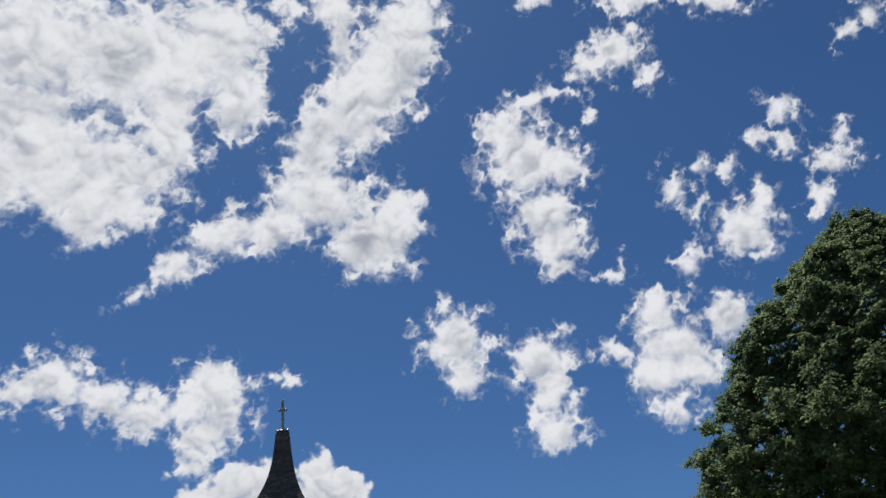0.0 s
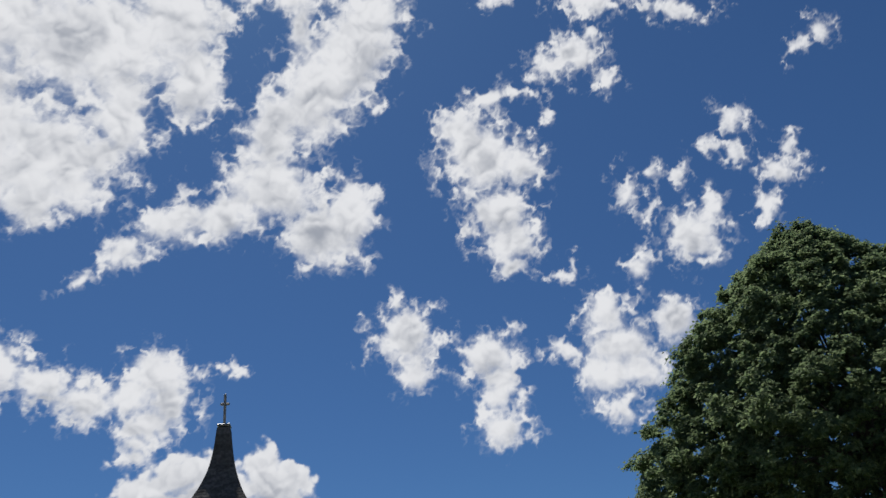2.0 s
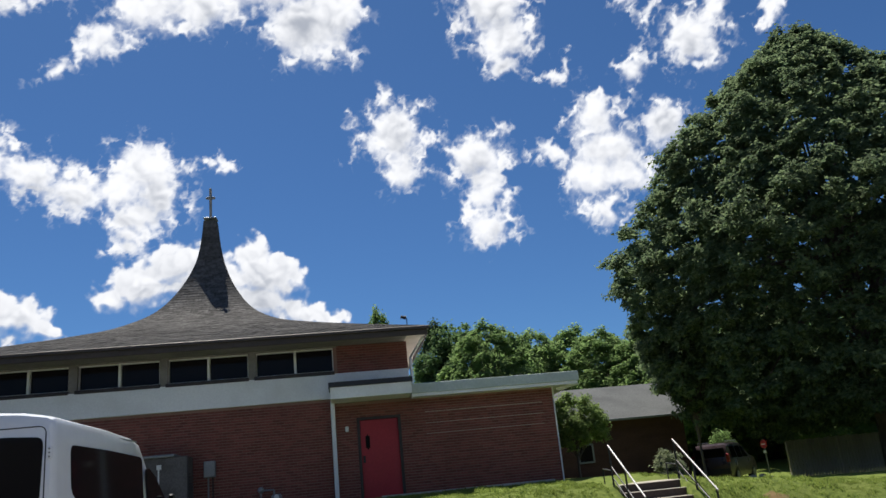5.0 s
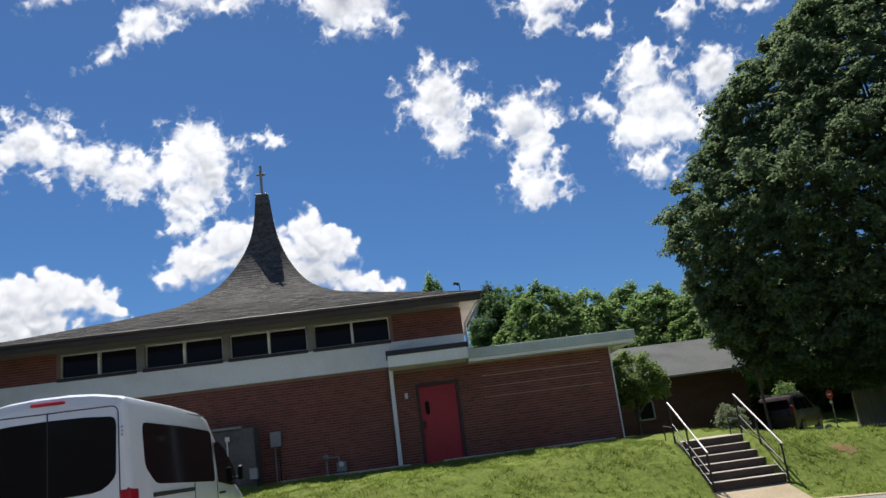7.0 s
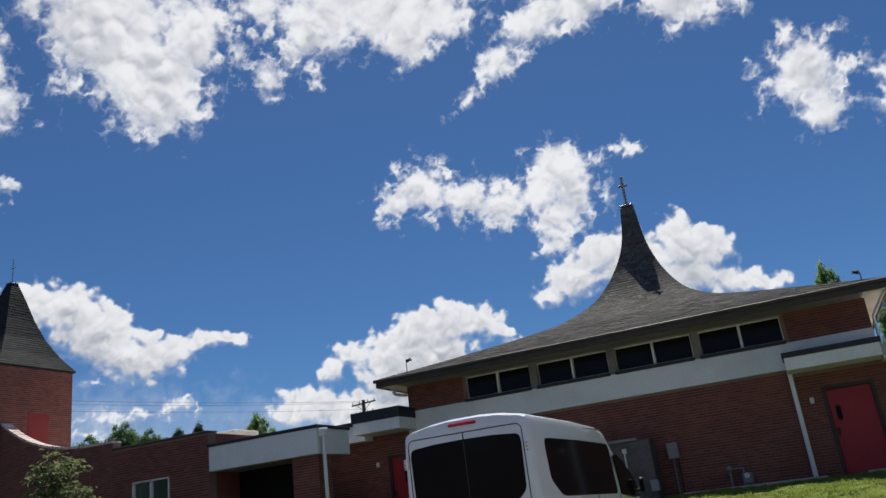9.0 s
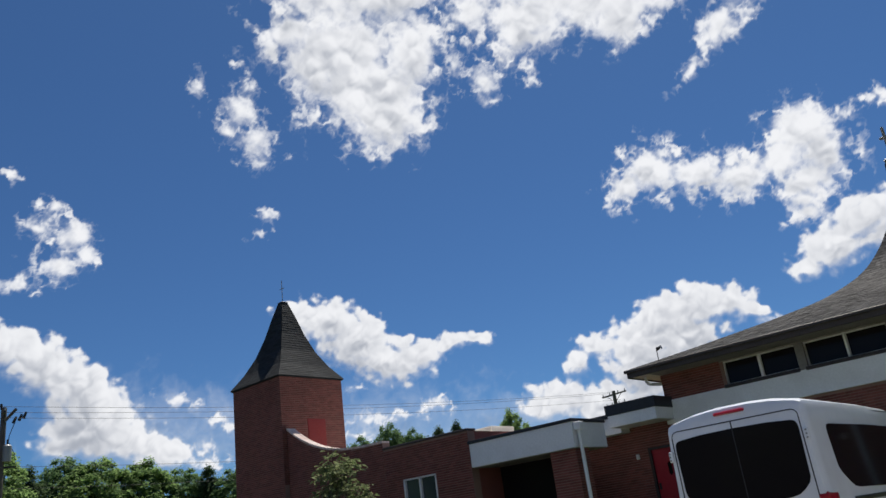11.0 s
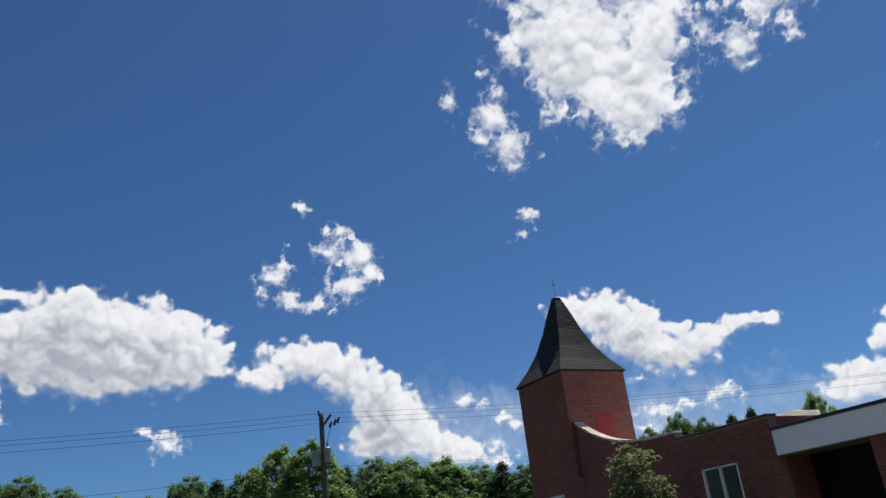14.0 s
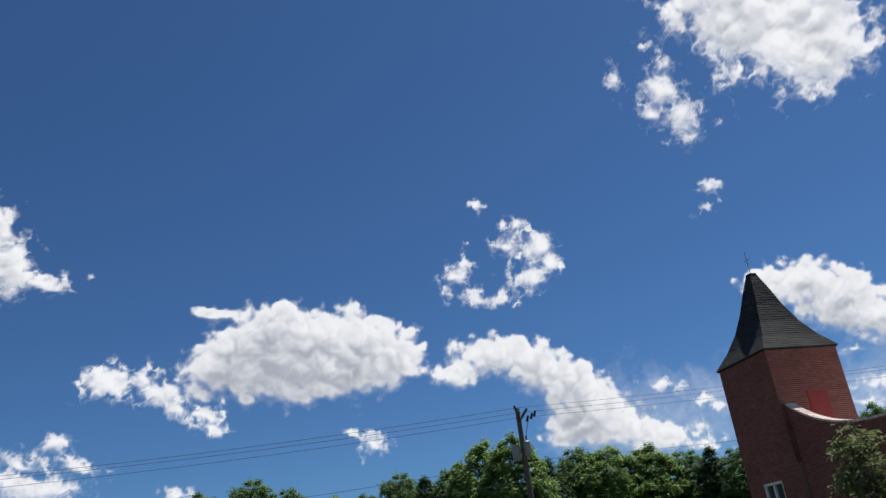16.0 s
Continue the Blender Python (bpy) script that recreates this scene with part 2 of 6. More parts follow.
def box(bm, x0, x1, y0, y1, z0, z1, bevel=0.0, m=None):
    r = bmesh.ops.create_cube(bm, size=1)
    vs = r["verts"]
    bmesh.ops.scale(bm, vec=(x1 - x0, y1 - y0, z1 - z0), verts=vs)
    bmesh.ops.translate(bm, vec=((x0 + x1) / 2, (y0 + y1) / 2, (z0 + z1) / 2), verts=vs)
    if bevel:
        es = {e for v in vs for e in v.link_edges}
        r2 = bmesh.ops.bevel(bm, geom=list(es), offset=bevel, segments=1, affect="EDGES")
        vs = list({v for f in r2["faces"] for v in f.verts} | {v for v in vs if v.is_valid})
    if m is not None:
        bmesh.ops.transform(bm, matrix=m, verts=vs)
    return vs


def boxed(*args, bevel=0.0, m=None):
    bm = bmesh.new()
    box(bm, *args, bevel=bevel, m=m)
    return bm


def rod(bm, a, b, r0, r1=None, seg=8):
    """A tapered round bar from a to b."""
    a, b = Vector(a), Vector(b)
    r1 = r0 if r1 is None else r1
    d = b - a
    m = Matrix.Translation((a + b) / 2) @ d.to_track_quat("Z", "Y").to_matrix().to_4x4()
    bmesh.ops.create_cone(bm, cap_ends=True, segments=seg, radius1=r0, radius2=r1, depth=d.length, matrix=m)


def rods(*ends, r=0.02, seg=8):
    bm = bmesh.new()
    for a, b in ends:
        rod(bm, a, b, r, seg=seg)
    return bm


def loft(rings, close=True, cap=True):
    bm = bmesh.new()
    vs = [[bm.verts.new(p) for p in ring] for ring in rings]
    n = len(rings[0])
    for a, b in zip(vs, vs[1:]):
        for i in range(n if close else n - 1):
            j = (i + 1) % n
            bm.faces.new((a[i], a[j], b[j], b[i]))
    if cap:
        bm.faces.new(list(reversed(vs[0])))
        bm.faces.new(vs[-1])
    return bm


def thing(name, label, category, group="", kind="", at=(0, 0, 0)):
    ob = new(name)
    ob.location = at
    return tagged(ob, label, category, group, kind)


def mesh_from(name, verts, faces, material, parent=None, kind=""):
    me = bpy.data.meshes.new(name)
    me.from_pydata(verts.tolist() if hasattr(verts, "tolist") else verts, [], faces.tolist() if hasattr(faces, "tolist") else faces)
    me.update()
    me.materials.append(material)
    ob = new(name, me)
    if parent:
        ob.parent = parent
    if kind:
        tagged(ob, kind=kind)
    return ob


# ---- ground ----
def ease(a, b, v):
    t = np.clip((v - a) / (b - a), 0, 1)
    return t * t * (3 - 2 * t)


def road_z(x, y):
    """The street falls away a little to the east."""
    return 0.011 * np.clip(y, -20, 16) + 0.008 * np.clip(-x, 0, 12) - 0.27 * ease(3.0, 6.8, x) - 0.045 * np.clip(x - 7.3, 0, 9)


def ground_z(x, y):
    base = road_z(x, y)
    start = 15.7 + 2.2 * ease(-2.9, -3.7, x) - 0.4 * ease(6.5, 8.0, x)
    top = 1.17 + 0.18 * ease(18, 23, y) * (1 - ease(8, 11, x)) - 0.105 * np.clip(x - 7.6, 0, 5) * (1 - ease(42, 52, y)) - 0.4 * ease(15.5, 20, x) * ease(24, 32, y) * (1 - ease(42, 52, y))
    up = ease(start, start + 2.6, y)
    z = base * (1 - up) + top * up
    lump = (0.048 * np.sin(x * 1.7 + 1.3 * np.sin(y * 1.1)) * np.cos(y * 2.3 + x * 0.6) + 0.034 * np.sin(x * 4.3 + 2 * np.sin(y * 2.7)) * np.sin(y * 5.1 + 1.5 * np.sin(x * 1.9)) + 0.018 * np.sin(x * 9.1 + 2.2 * np.sin(y * 3.3)) * np.sin(y * 10.3 + 1.8 * np.sin(x * 3.1))) * up
    return z + lump * (1 - ease(22.0, 23.0, y))


def axis(lo, hi, step, far):
    a = np.arange(lo, hi + step / 2, step)
    k = np.geomspace(step, far, 26)
    return np.concatenate([(lo - np.cumsum(k))[::-1], a, hi + np.cumsum(k)])


gx, gy = axis(-10, 16, 0.2, 700), axis(12, 24, 0.2, 700)
GX, GY = np.meshgrid(gx, gy)
GZ = ground_z(GX, GY)
under_steps = (GX > 6.1) & (GX < 7.3) & (GY > 16.3) & (GY < 18.1)
under_pad = (GX > 5.86) & (GX < 7.54) & (GY > 14.0) & (GY < 16.5)
GZ = np.where(under_steps, np.minimum(GZ, -0.3), GZ)
GZ = np.where(under_pad, np.minimum(GZ, -0.16 + 0.2 * np.clip(GY - 15.3, 0, 1.2)), GZ)
gverts = np.stack([GX, GY, GZ], -1).reshape(-1, 3)
nxg, nyg = len(gx), len(gy)
idx = np.arange(nxg * nyg).reshape(nyg, nxg)
gfaces = np.stack([idx[:-1, :-1], idx[:-1, 1:], idx[1:, 1:], idx[1:, :-1]], -1).reshape(-1, 4)
ground = mesh_from("ground", gverts, gfaces, LAWN)
smooth(ground, 180)
tagged(ground, "uneven green lawn bank rising to the church wall", "lawn", kind="structure")


def sheet(name, xs, ys, lift, material, label, category):
    X, Y = np.meshgrid(xs, ys)
    Z = road_z(X, Y) + lift
    v = np.stack([X, Y, Z], -1).reshape(-1, 3)
    i = np.arange(len(xs) * len(ys)).reshape(len(ys), len(xs))
    f = np.stack([i[:-1, :-1], i[:-1, 1:], i[1:, 1:], i[1:, :-1]], -1).reshape(-1, 4)
    return tagged(mesh_from(name, v, f, material), label, category, kind="structure")


sheet("road", np.linspace(-60, 60, 121), np.linspace(-40, 14.2, 56), 0.012, ASPHALT, "worn grey asphalt road and parking lot", "road")
# Unseen lot sheets, kept dark to cut sunlight bounced onto the brick walls
sheet("parking_lot", np.linspace(-40, -3.9, 40), np.linspace(14.2, 17.6, 8), 0.012, ASPHALT_DARK, "dark asphalt parking bay beside the church", "road")
sheet("parking_lot", np.linspace(-60, -9.0, 52), np.linspace(-20.0, 14.2, 35), 0.018, ASPHALT_DARK, "unseen dark lot added to cut bounce before the office wing", "road")
sheet("road", np.linspace(7.5, 60, 54), np.linspace(14.2, 15.0, 3), 0.012, ASPHALT, "worn grey asphalt road edge beside the lawn", "road")
pad_bm = loft([[(5.95, y, z - 0.14), (7.45, y, z - 0.14), (7.45, y, z), (5.95, y, z)] for y, z in ((14.0, -0.112), (15.25, -0.10), (15.45, -0.06), (16.36, 0.186))])
bmesh.ops.recalc_face_normals(pad_bm, faces=pad_bm.faces)
pad = part("pavement", pad_bm, CONCRETE_TAN)
tagged(pad, "warm tan concrete path slab leading to the steps", "pavement", kind="structure")
landing = part("pavement", boxed(6.04, 7.58, 17.95, 23.0, 0.9, 1.178, bevel=0.015), CONCRETE)
tagged(landing, "pale concrete walk at the top of the steps", "pavement", kind="structure")

# ---- steps with their rails ----
stairs = thing("stairs", "six weathered concrete steps set into the lawn bank", "stairs", at=(0, 0, 0))
N_STEP, RISE, RUN, Y0, Z0 = 6, 0.165, 0.31, 16.32, 0.185
for i in range(N_STEP):
    y, z = Y0 + i * RUN, Z0 + i * RISE
    skew = 0.02 * i
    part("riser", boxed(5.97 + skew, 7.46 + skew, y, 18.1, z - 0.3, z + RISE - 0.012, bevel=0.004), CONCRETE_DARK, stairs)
    part("tread", boxed(5.96 + skew, 7.47 + skew, y - 0.012, min(y + RUN + 0.02, 18.12), z + RISE - 0.012, z + RISE, bevel=0.004), CONCRETE, stairs)


def hand_rail(x):
    rail = thing("stair_railing", "black steel stair railing with a bright metal handrail", "railing", "stair railings")
    part("handrail", rods(((x, 16.25, 0.93), (x, 18.15, 2.06)), r=0.02), ALU, rail)
    for a, z in ((16.3, 0.17), (17.25, 0.68), (18.12, 1.15)):
        part("post", rods(((x, a, z), (x, a, 0.93 + (a - 16.25) * 0.595)), r=0.022), BLACKSTEEL, rail)
    part("mid_rail", rods(((x, 16.3, 0.52), (x, 18.12, 1.6)), r=0.016), BLACKSTEEL, rail)
    part("low_rail", rods(((x, 16.3, 0.28), (x, 18.12, 1.36)), r=0.014), BLACKSTEEL, rail)
    part("foot_rail", rods(((x, 18.12, 1.5), (x, 18.75, 1.55)), ((x, 18.75, 1.14), (x, 18.75, 1.56)), r=0.016), BLACKSTEEL, rail)
    return rail


hand_rail(5.95)
hand_rail(7.5)


# ---- brickwork ----
def brick_field(p0, u, n, length, z0, z1, holes=(), top=None):
    """Verts and faces of bricks in running bond; u along the wall, n out of it; holes are (u0, u1, z0, z1)."""
    course, pitch, gap, head = 0.076, 0.213, 0.017, 0.008
    u, n, p0 = Vector(u), Vector(n), Vector(p0)
    verts, faces, keys = [], [], []
    rows = int((z1 - z0) / course)
    rnd = random.Random(7)
    for r in range(rows):
        za, zb = z0 + r * course + gap / 2, z0 + (r + 1) * course - gap / 2
        a = -pitch / 2 if r % 2 else 0.0
        while a < length - 0.02:
            b0, b1 = max(a, 0) + head / 2, min(a + pitch, length) - head / 2
            a += pitch
            if b1 - b0 < 0.03:
                continue
            if top and zb > top((b0 + b1) / 2):
                continue
            for h in holes:
                if zb > h[2] + 0.03 and za < h[3] - 0.03 and b1 > h[0] and b0 < h[1]:
                    if b0 < h[0]:
                        b1 = h[0] - 0.003
                    else:
                        b0 = h[1] + 0.003
            if b1 - b0 < 0.02:
                continue
            out = 0.008 + rnd.uniform(-0.002, 0.003)
            k = len(verts)
            for d in (-0.002, out):
                for uu, zz in ((b0, za), (b1, za), (b1, zb), (b0, zb)):
                    p = p0 + u * uu + n * d
                    verts.append((p.x, p.y, p0.z + zz))
            faces += [(k + 4, k + 5, k + 6, k + 7), (k, k + 1, k + 5, k + 4), (k + 1, k + 2, k + 6, k + 5), (k + 2, k + 3, k + 7, k + 6), (k + 3, k, k + 4, k + 7)]
            keys.append((b0, za, b1, zb))
    return verts, faces, keys


LATER = []


def brick_wall(wall, p0, u, n, length, z0, z1, holes=(), top=None, singles=None):
    LATER.append((wall, p0, u, n, length, z0, z1, holes, top, singles))


def wall_with_holes(length, thick, z0, z1, holes, m):
    """A wall along +x, outer face at y = 0, with rectangular openings through it."""
    bm = bmesh.new()
    xs = sorted({0, length, *[h[0] for h in holes], *[h[1] for h in holes]})
    zs = sorted({z0, z1, *[h[2] for h in holes], *[h[3] for h in holes]})
    for xa, xb in zip(xs, xs[1:]):
        for za, zb in zip(zs, zs[1:]):
            cx, cz = (xa + xb) / 2, (za + zb) / 2
            if any(h[0] < cx < h[1] and h[2] < cz < h[3] for h in holes):
                continue
            box(bm, xa, xb, 0, thick, za, zb)
    bmesh.ops.remove_doubles(bm, verts=bm.verts, dist=1e-5)
    bmesh.ops.transform(bm, matrix=m, verts=bm.verts)
    return bm


# ---- church ----
CX, CY = -4.86, 32.0
XL, XR = -11.74, 2.02          # hall's side walls
YW = 23.5                      # street front
ZB = 1.35                      # floor line
church = thing("church", "red brick church with a swept grey shingle spire roof", "church")
WINX = ((-9.66, -7.49), (-7.25, -5.03), (-4.81, -2.58), (-2.36, -0.15))

lower = part("wall", wall_with_holes(-0.25 - XL, 0.35, 1.0, 4.21, [], pose(XL, YW, 0)), MORTAR, church, "dark red brick lower wall")
brick_wall(lower, (XL, YW, 0), (1, 0, 0), (0, -1, 0), -0.25 - XL, 1.1, 4.21, singles=(7.6, 10.6, 2.2, 3.4))
part("band", boxed(XL - 0.05, -0.2, YW - 0.10, YW + 0.3, 4.21, 4.93, bevel=0.01), WHITE, church, "broad white painted band under the windows")
upper_holes = [(a - XL, b - XL, 5.0, 5.70) for a, b in WINX]
upper = part("wall", wall_with_holes(XR - XL, 0.35, 4.93, 5.86, upper_holes, pose(XL, YW, 0)), MORTAR, church, "red brick upper wall with a window strip")
brick_wall(upper, (XL, YW, 0), (1, 0, 0), (0, -1, 0), WINX[0][0] - 0.1 - XL, 4.93, 5.80)
brick_wall(upper, (WINX[3][1] + 0.1, YW, 0), (1, 0, 0), (0, -1, 0), XR - WINX[3][1] - 0.1, 4.93, 5.80)
part("side_wall", boxed(XR - 0.35, XR, YW + 0.35, 2 * CY - YW, 1.0, 5.86), BRICK, church)
part("side_wall", boxed(XL, XL + 0.35, YW + 0.35, 2 * CY - YW, 1.0, 5.86), BRICK, church)
part("rear_wall", boxed(XL, XR, 2 * CY - YW, 2 * CY - YW + 0.35, 1.0, 5.86), BRICK, church)

for k, (a, b) in enumerate(WINX):
    mid = (a + b) / 2
    win = part("window", boxed(a, b, YW + 0.20, YW + 0.24, 4.99, 5.71), DARKFRAME, church, "dark clerestory window in two panes")
    for xa, xb in ((a + 0.03, mid - 0.035), (mid + 0.035, b - 0.03)):
        part("pane", boxed(xa, xb, YW + 0.16, YW + 0.175, 5.04, 5.67), DARKGLASS, win)
    part("mullion", boxed(mid - 0.035, mid + 0.035, YW + 0.02, YW + 0.2, 5.0, 5.70, bevel=0.006), WHITEFRAME, win, "white mullion")
    part("sill", boxed(a - 0.05, b + 0.02, YW - 0.125, YW + 0.2, 4.90, 5.0, bevel=0.008), DARKFRAME, win, "dark brown sill")
    fr = bmesh.new()
    box(fr, a, a + 0.012, YW + 0.05, YW + 0.2, 5.0, 5.70)
    box(fr, b - 0.03, b, YW + 0.05, YW + 0.2, 5.0, 5.70)
    box(fr, a, b, YW + 0.05, YW + 0.2, 5.67, 5.70)
    box(fr, a, b, YW + 0.03, YW + 0.2, 5.012, 5.03)
    part("window_frame", fr, WHITEFRAME, win)
for (a, b), (c, d) in zip(WINX, WINX[1:]):
    part("pilaster", boxed(b, c, YW - 0.05, YW + 0.3, 4.935, 5.74, bevel=0.01), TAUPE, church, "taupe painted pier between windows")
part("head_trim", boxed(WINX[0][0] - 0.1, WINX[3][1] + 0.1, YW - 0.03, YW, 5.70, 5.80), TAUPE, church)

# eave: soffit, fascia, gutter lip
EX0, EX1, EY0, EY1, EZ = CX - 7.42, CX + 7.42, 22.4, 2 * CY - 22.4, 5.70
# Soffit colour follows the light: taupe for the shaded street run, cream elsewhere
part("soffit", boxed(EX0 + 0.6, EX1 - 0.6, EY0 + 0.03, YW + 0.02, 5.735, 5.78), TAUPE, church, "street eave soffit coloured taupe for its shade")
for x0, x1, y0, y1 in ((EX0 + 0.03, EX0 + 0.6, EY0 + 0.03, YW + 0.02), (EX1 - 0.6, EX1 - 0.03, EY0 + 0.03, YW + 0.02), (EX0 + 0.03, XL + 0.02, YW + 0.02, EY1 - 0.03), (XR - 0.02, EX1 - 0.03, YW + 0.02, EY1 - 0.03)):
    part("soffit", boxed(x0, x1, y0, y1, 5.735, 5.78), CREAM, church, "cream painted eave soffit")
fas = bmesh.new()
box(fas, EX0, EX1, EY0 - 0.03, EY0 + 0.03, EZ, EZ + 0.23, bevel=0.008)
box(fas, EX0 - 0.002, EX0 + 0.05, EY0 + 0.03, EY1, EZ, EZ + 0.23)
box(fas, EX1 - 0.05, EX1 + 0.002, EY0 + 0.03, EY1, EZ, EZ + 0.23)
part("fascia", fas, FASCIA, church, "dark brown eave fascia")
lip = bmesh.new()
box(lip, EX0 - 0.06, EX1 + 0.06, EY0 - 0.10, EY0 - 0.03, EZ + 0.15, EZ + 0.25, bevel=0.015)
part("gutter", lip, FASCIA, church, "brown eave gutter")

# swept roof: half width by height
SWEEP = ((7.48, 5.95), (6.2, 6.40), (5.0, 6.85), (3.8, 7.32), (2.72, 7.82), (1.86, 8.50), (1.22, 9.38), (0.67, 10.5), (0.39, 11.5), (0.24, 12.86))


def sweep_line(step):
    """Points along the profile, smoothed, at even steps of its length."""
    pts = np.array(SWEEP)
    t = np.linspace(0, len(pts) - 1, 400)
    i = np.clip(t.astype(int), 0, len(pts) - 2)
    f = (t - i)[:, None]
    prev, nxt = np.maximum(i - 1, 0), np.minimum(i + 2, len(pts) - 1)
    a, b, c, d = pts[prev], pts[i], pts[i + 1], pts[nxt]
    cur = 0.5 * (2 * b + (c - a) * f + (2 * a - 5 * b + 4 * c - d) * f ** 2 + (3 * b - a - 3 * c + d) * f ** 3)
    s = np.concatenate([[0], np.cumsum(np.hypot(*np.diff(cur, axis=0).T))])
    k = np.arange(0, s[-1], step)
    return np.stack([np.interp(k, s, cur[:, 0]), np.interp(k, s, cur[:, 1])], 1)


def plan_half(h):
    return h, h * (1 + 0.29 * float(ease(0.6, 2.6, h)))


def shingles(line, half, cx, cy, tab, material, single, near, parent, name="roof"):
    """Courses of uneven tabs; those inside near (x0, x1, z0, z1) on the street side are pieces of their own."""
    core, verts, faces, picked = [], [], [], []
    rnd = random.Random(3)
    for (h0, z0), (h1, z1) in zip(line, line[1:]):
        (ax, ay), (bx, by) = half(h0), half(h1)
        low = [Vector((cx - ax, cy - ay, z0)), Vector((cx + ax, cy - ay, z0)), Vector((cx + ax, cy + ay, z0)), Vector((cx - ax, cy + ay, z0))]
        top = [Vector((cx - bx, cy - by, z1)), Vector((cx + bx, cy - by, z1)), Vector((cx + bx, cy + by, z1)), Vector((cx - bx, cy + by, z1))]
        core.append([tuple(v - Vector((0, 0, 0.02))) for v in low])
        for s in range(4):
            l0, l1, t0, t1 = low[s], low[(s + 1) % 4], top[s], top[(s + 1) % 4]
            nrm = (l1 - l0).cross(t0 - l0).normalized()
            count = max(1, int((l1 - l0).length / tab))
            cuts = [0.0] + [min(1, max(0, (k + rnd.uniform(-0.18, 0.18)) / count)) for k in range(1, count)] + [1.0]
            for f0, f1 in zip(cuts, cuts[1:]):
                lift = nrm * (0.0085 + rnd.uniform(-0.003, 0.003))
                drop = (l0 - t0) * rnd.uniform(-0.04, 0.05)
                a, b = l0.lerp(l1, f0) + lift + drop, l0.lerp(l1, f1) + lift + drop
                c, d = t0.lerp(t1, f1) + nrm * 0.0015, t0.lerp(t1, f0) + nrm * 0.0015
                k = len(verts)
                tab_verts = [tuple(a), tuple(b), tuple(c), tuple(d), tuple(a - lift), tuple(b - lift)]
                if s == 0 and near[0] < a.x and b.x < near[1] and near[2] < z0 < near[3] and len(picked) < 290:
                    picked.append(tab_verts)
                    continue
                verts += tab_verts
                faces += [(k, k + 1, k + 2, k + 3), (k + 4, k + 5, k + 1, k)]
    core.append([tuple(v) for v in top])
    ro = part(name, loft(core), material, parent, "swept grey shingle roof")
    mesh_from("shingling", verts, faces, material, ro, "stuff")
    for tab_verts in picked:
        mesh_from("shingle", tab_verts, [(0, 1, 2, 3), (4, 5, 1, 0)], single, ro)
    return ro


shingles(sweep_line(0.145), plan_half, CX, CY, 0.31, SHINGLE, SHINGLE_PIECE, (-7.4, -2.4, 7.0, 9.4), church)
part("roof_cap", boxed(CX - 0.26, CX + 0.26, CY - 0.26, CY + 0.26, 12.85, 12.92, bevel=0.02), METALPAINT, church, "grey metal cap on the spire")
cross = part("cross", boxed(CX - 0.05, CX + 0.05, CY - 0.05, CY + 0.05, 12.93, 14.22, bevel=0.012), CROSSWHITE, church, "weathered pale cross on the spire")
part("cross_arm", boxed(CX - 0.14, CX + 0.14, CY - 0.045, CY + 0.045, 13.78, 13.88, bevel=0.012), CROSSWHITE, cross)
for p in ((CX, 14.23), (CX - 0.15, 13.83), (CX + 0.15, 13.83)):
    kn = bmesh.new()
    bmesh.ops.create_icosphere(kn, subdivisions=1, radius=0.055, matrix=Matrix.Translation((p[0], CY, p[1])))
    part("cross_knob", kn, CROSSWHITE, cross)

# entrance wing with the red door
WX1 = 6.25
DX0, DX1, DZ1 = 0.50, 1.60, 3.54
wing = part("wall", wall_with_holes(WX1 + 0.25, 0.35, 1.0, 4.06, [(DX0 - 0.08 + 0.25, DX1 + 0.08 + 0.25, ZB, DZ1 + 0.08)], pose(-0.25, YW - 0.04, 0)), MORTAR, church, "red brick entrance wing wall")
brick_wall(wing, (-0.25, YW - 0.04, 0), (1, 0, 0), (0, -1, 0), WX1 + 0.25, 1.1, 4.06, holes=[(DX0 - 0.08 + 0.25, DX1 + 0.08 + 0.25, ZB, DZ1 + 0.08)], singles=(2.2, 5.6, 2.3, 3.8))
for z in (3.0, 3.3, 3.62):
    part("mortar_streak", boxed(2.4, 5.9, YW - 0.052, YW - 0.045, z, z + 0.014), CONCRETE, wing, "pale mortar line")
part("side_wall", boxed(WX1 - 0.35, WX1, YW + 0.31, 31.5, 1.0, 4.06), BRICK, church)
part("corner_trim", boxed(WX1 - 0.01, WX1 + 0.03, YW - 0.065, YW + 0.05, 1.2, 4.06, bevel=0.01), WHITE, church)
part("wing_roof", boxed(2.02, 6.96, 22.92, 32.0, 4.12, 4.40, bevel=0.01), GREYMETAL, church, "flat roof with grey green metal edge")
# Unseen white sheet added on the roof to bounce sun onto the soffit
part("wing_bounce_sheet", boxed(2.2, 6.8, 23.1, 31.8, 4.395, 4.42), ROOFING, church, "unseen white sheet bouncing sunlight up to the eave soffit")
part("wing_fascia", boxed(2.02, 6.90, 22.95, 31.9, 4.03, 4.12), WHITE, church)
part("roof_gutter", rods(((6.92, 23.0, 4.05), (6.40, 23.4, 3.95)), r=0.05), WHITE, church)


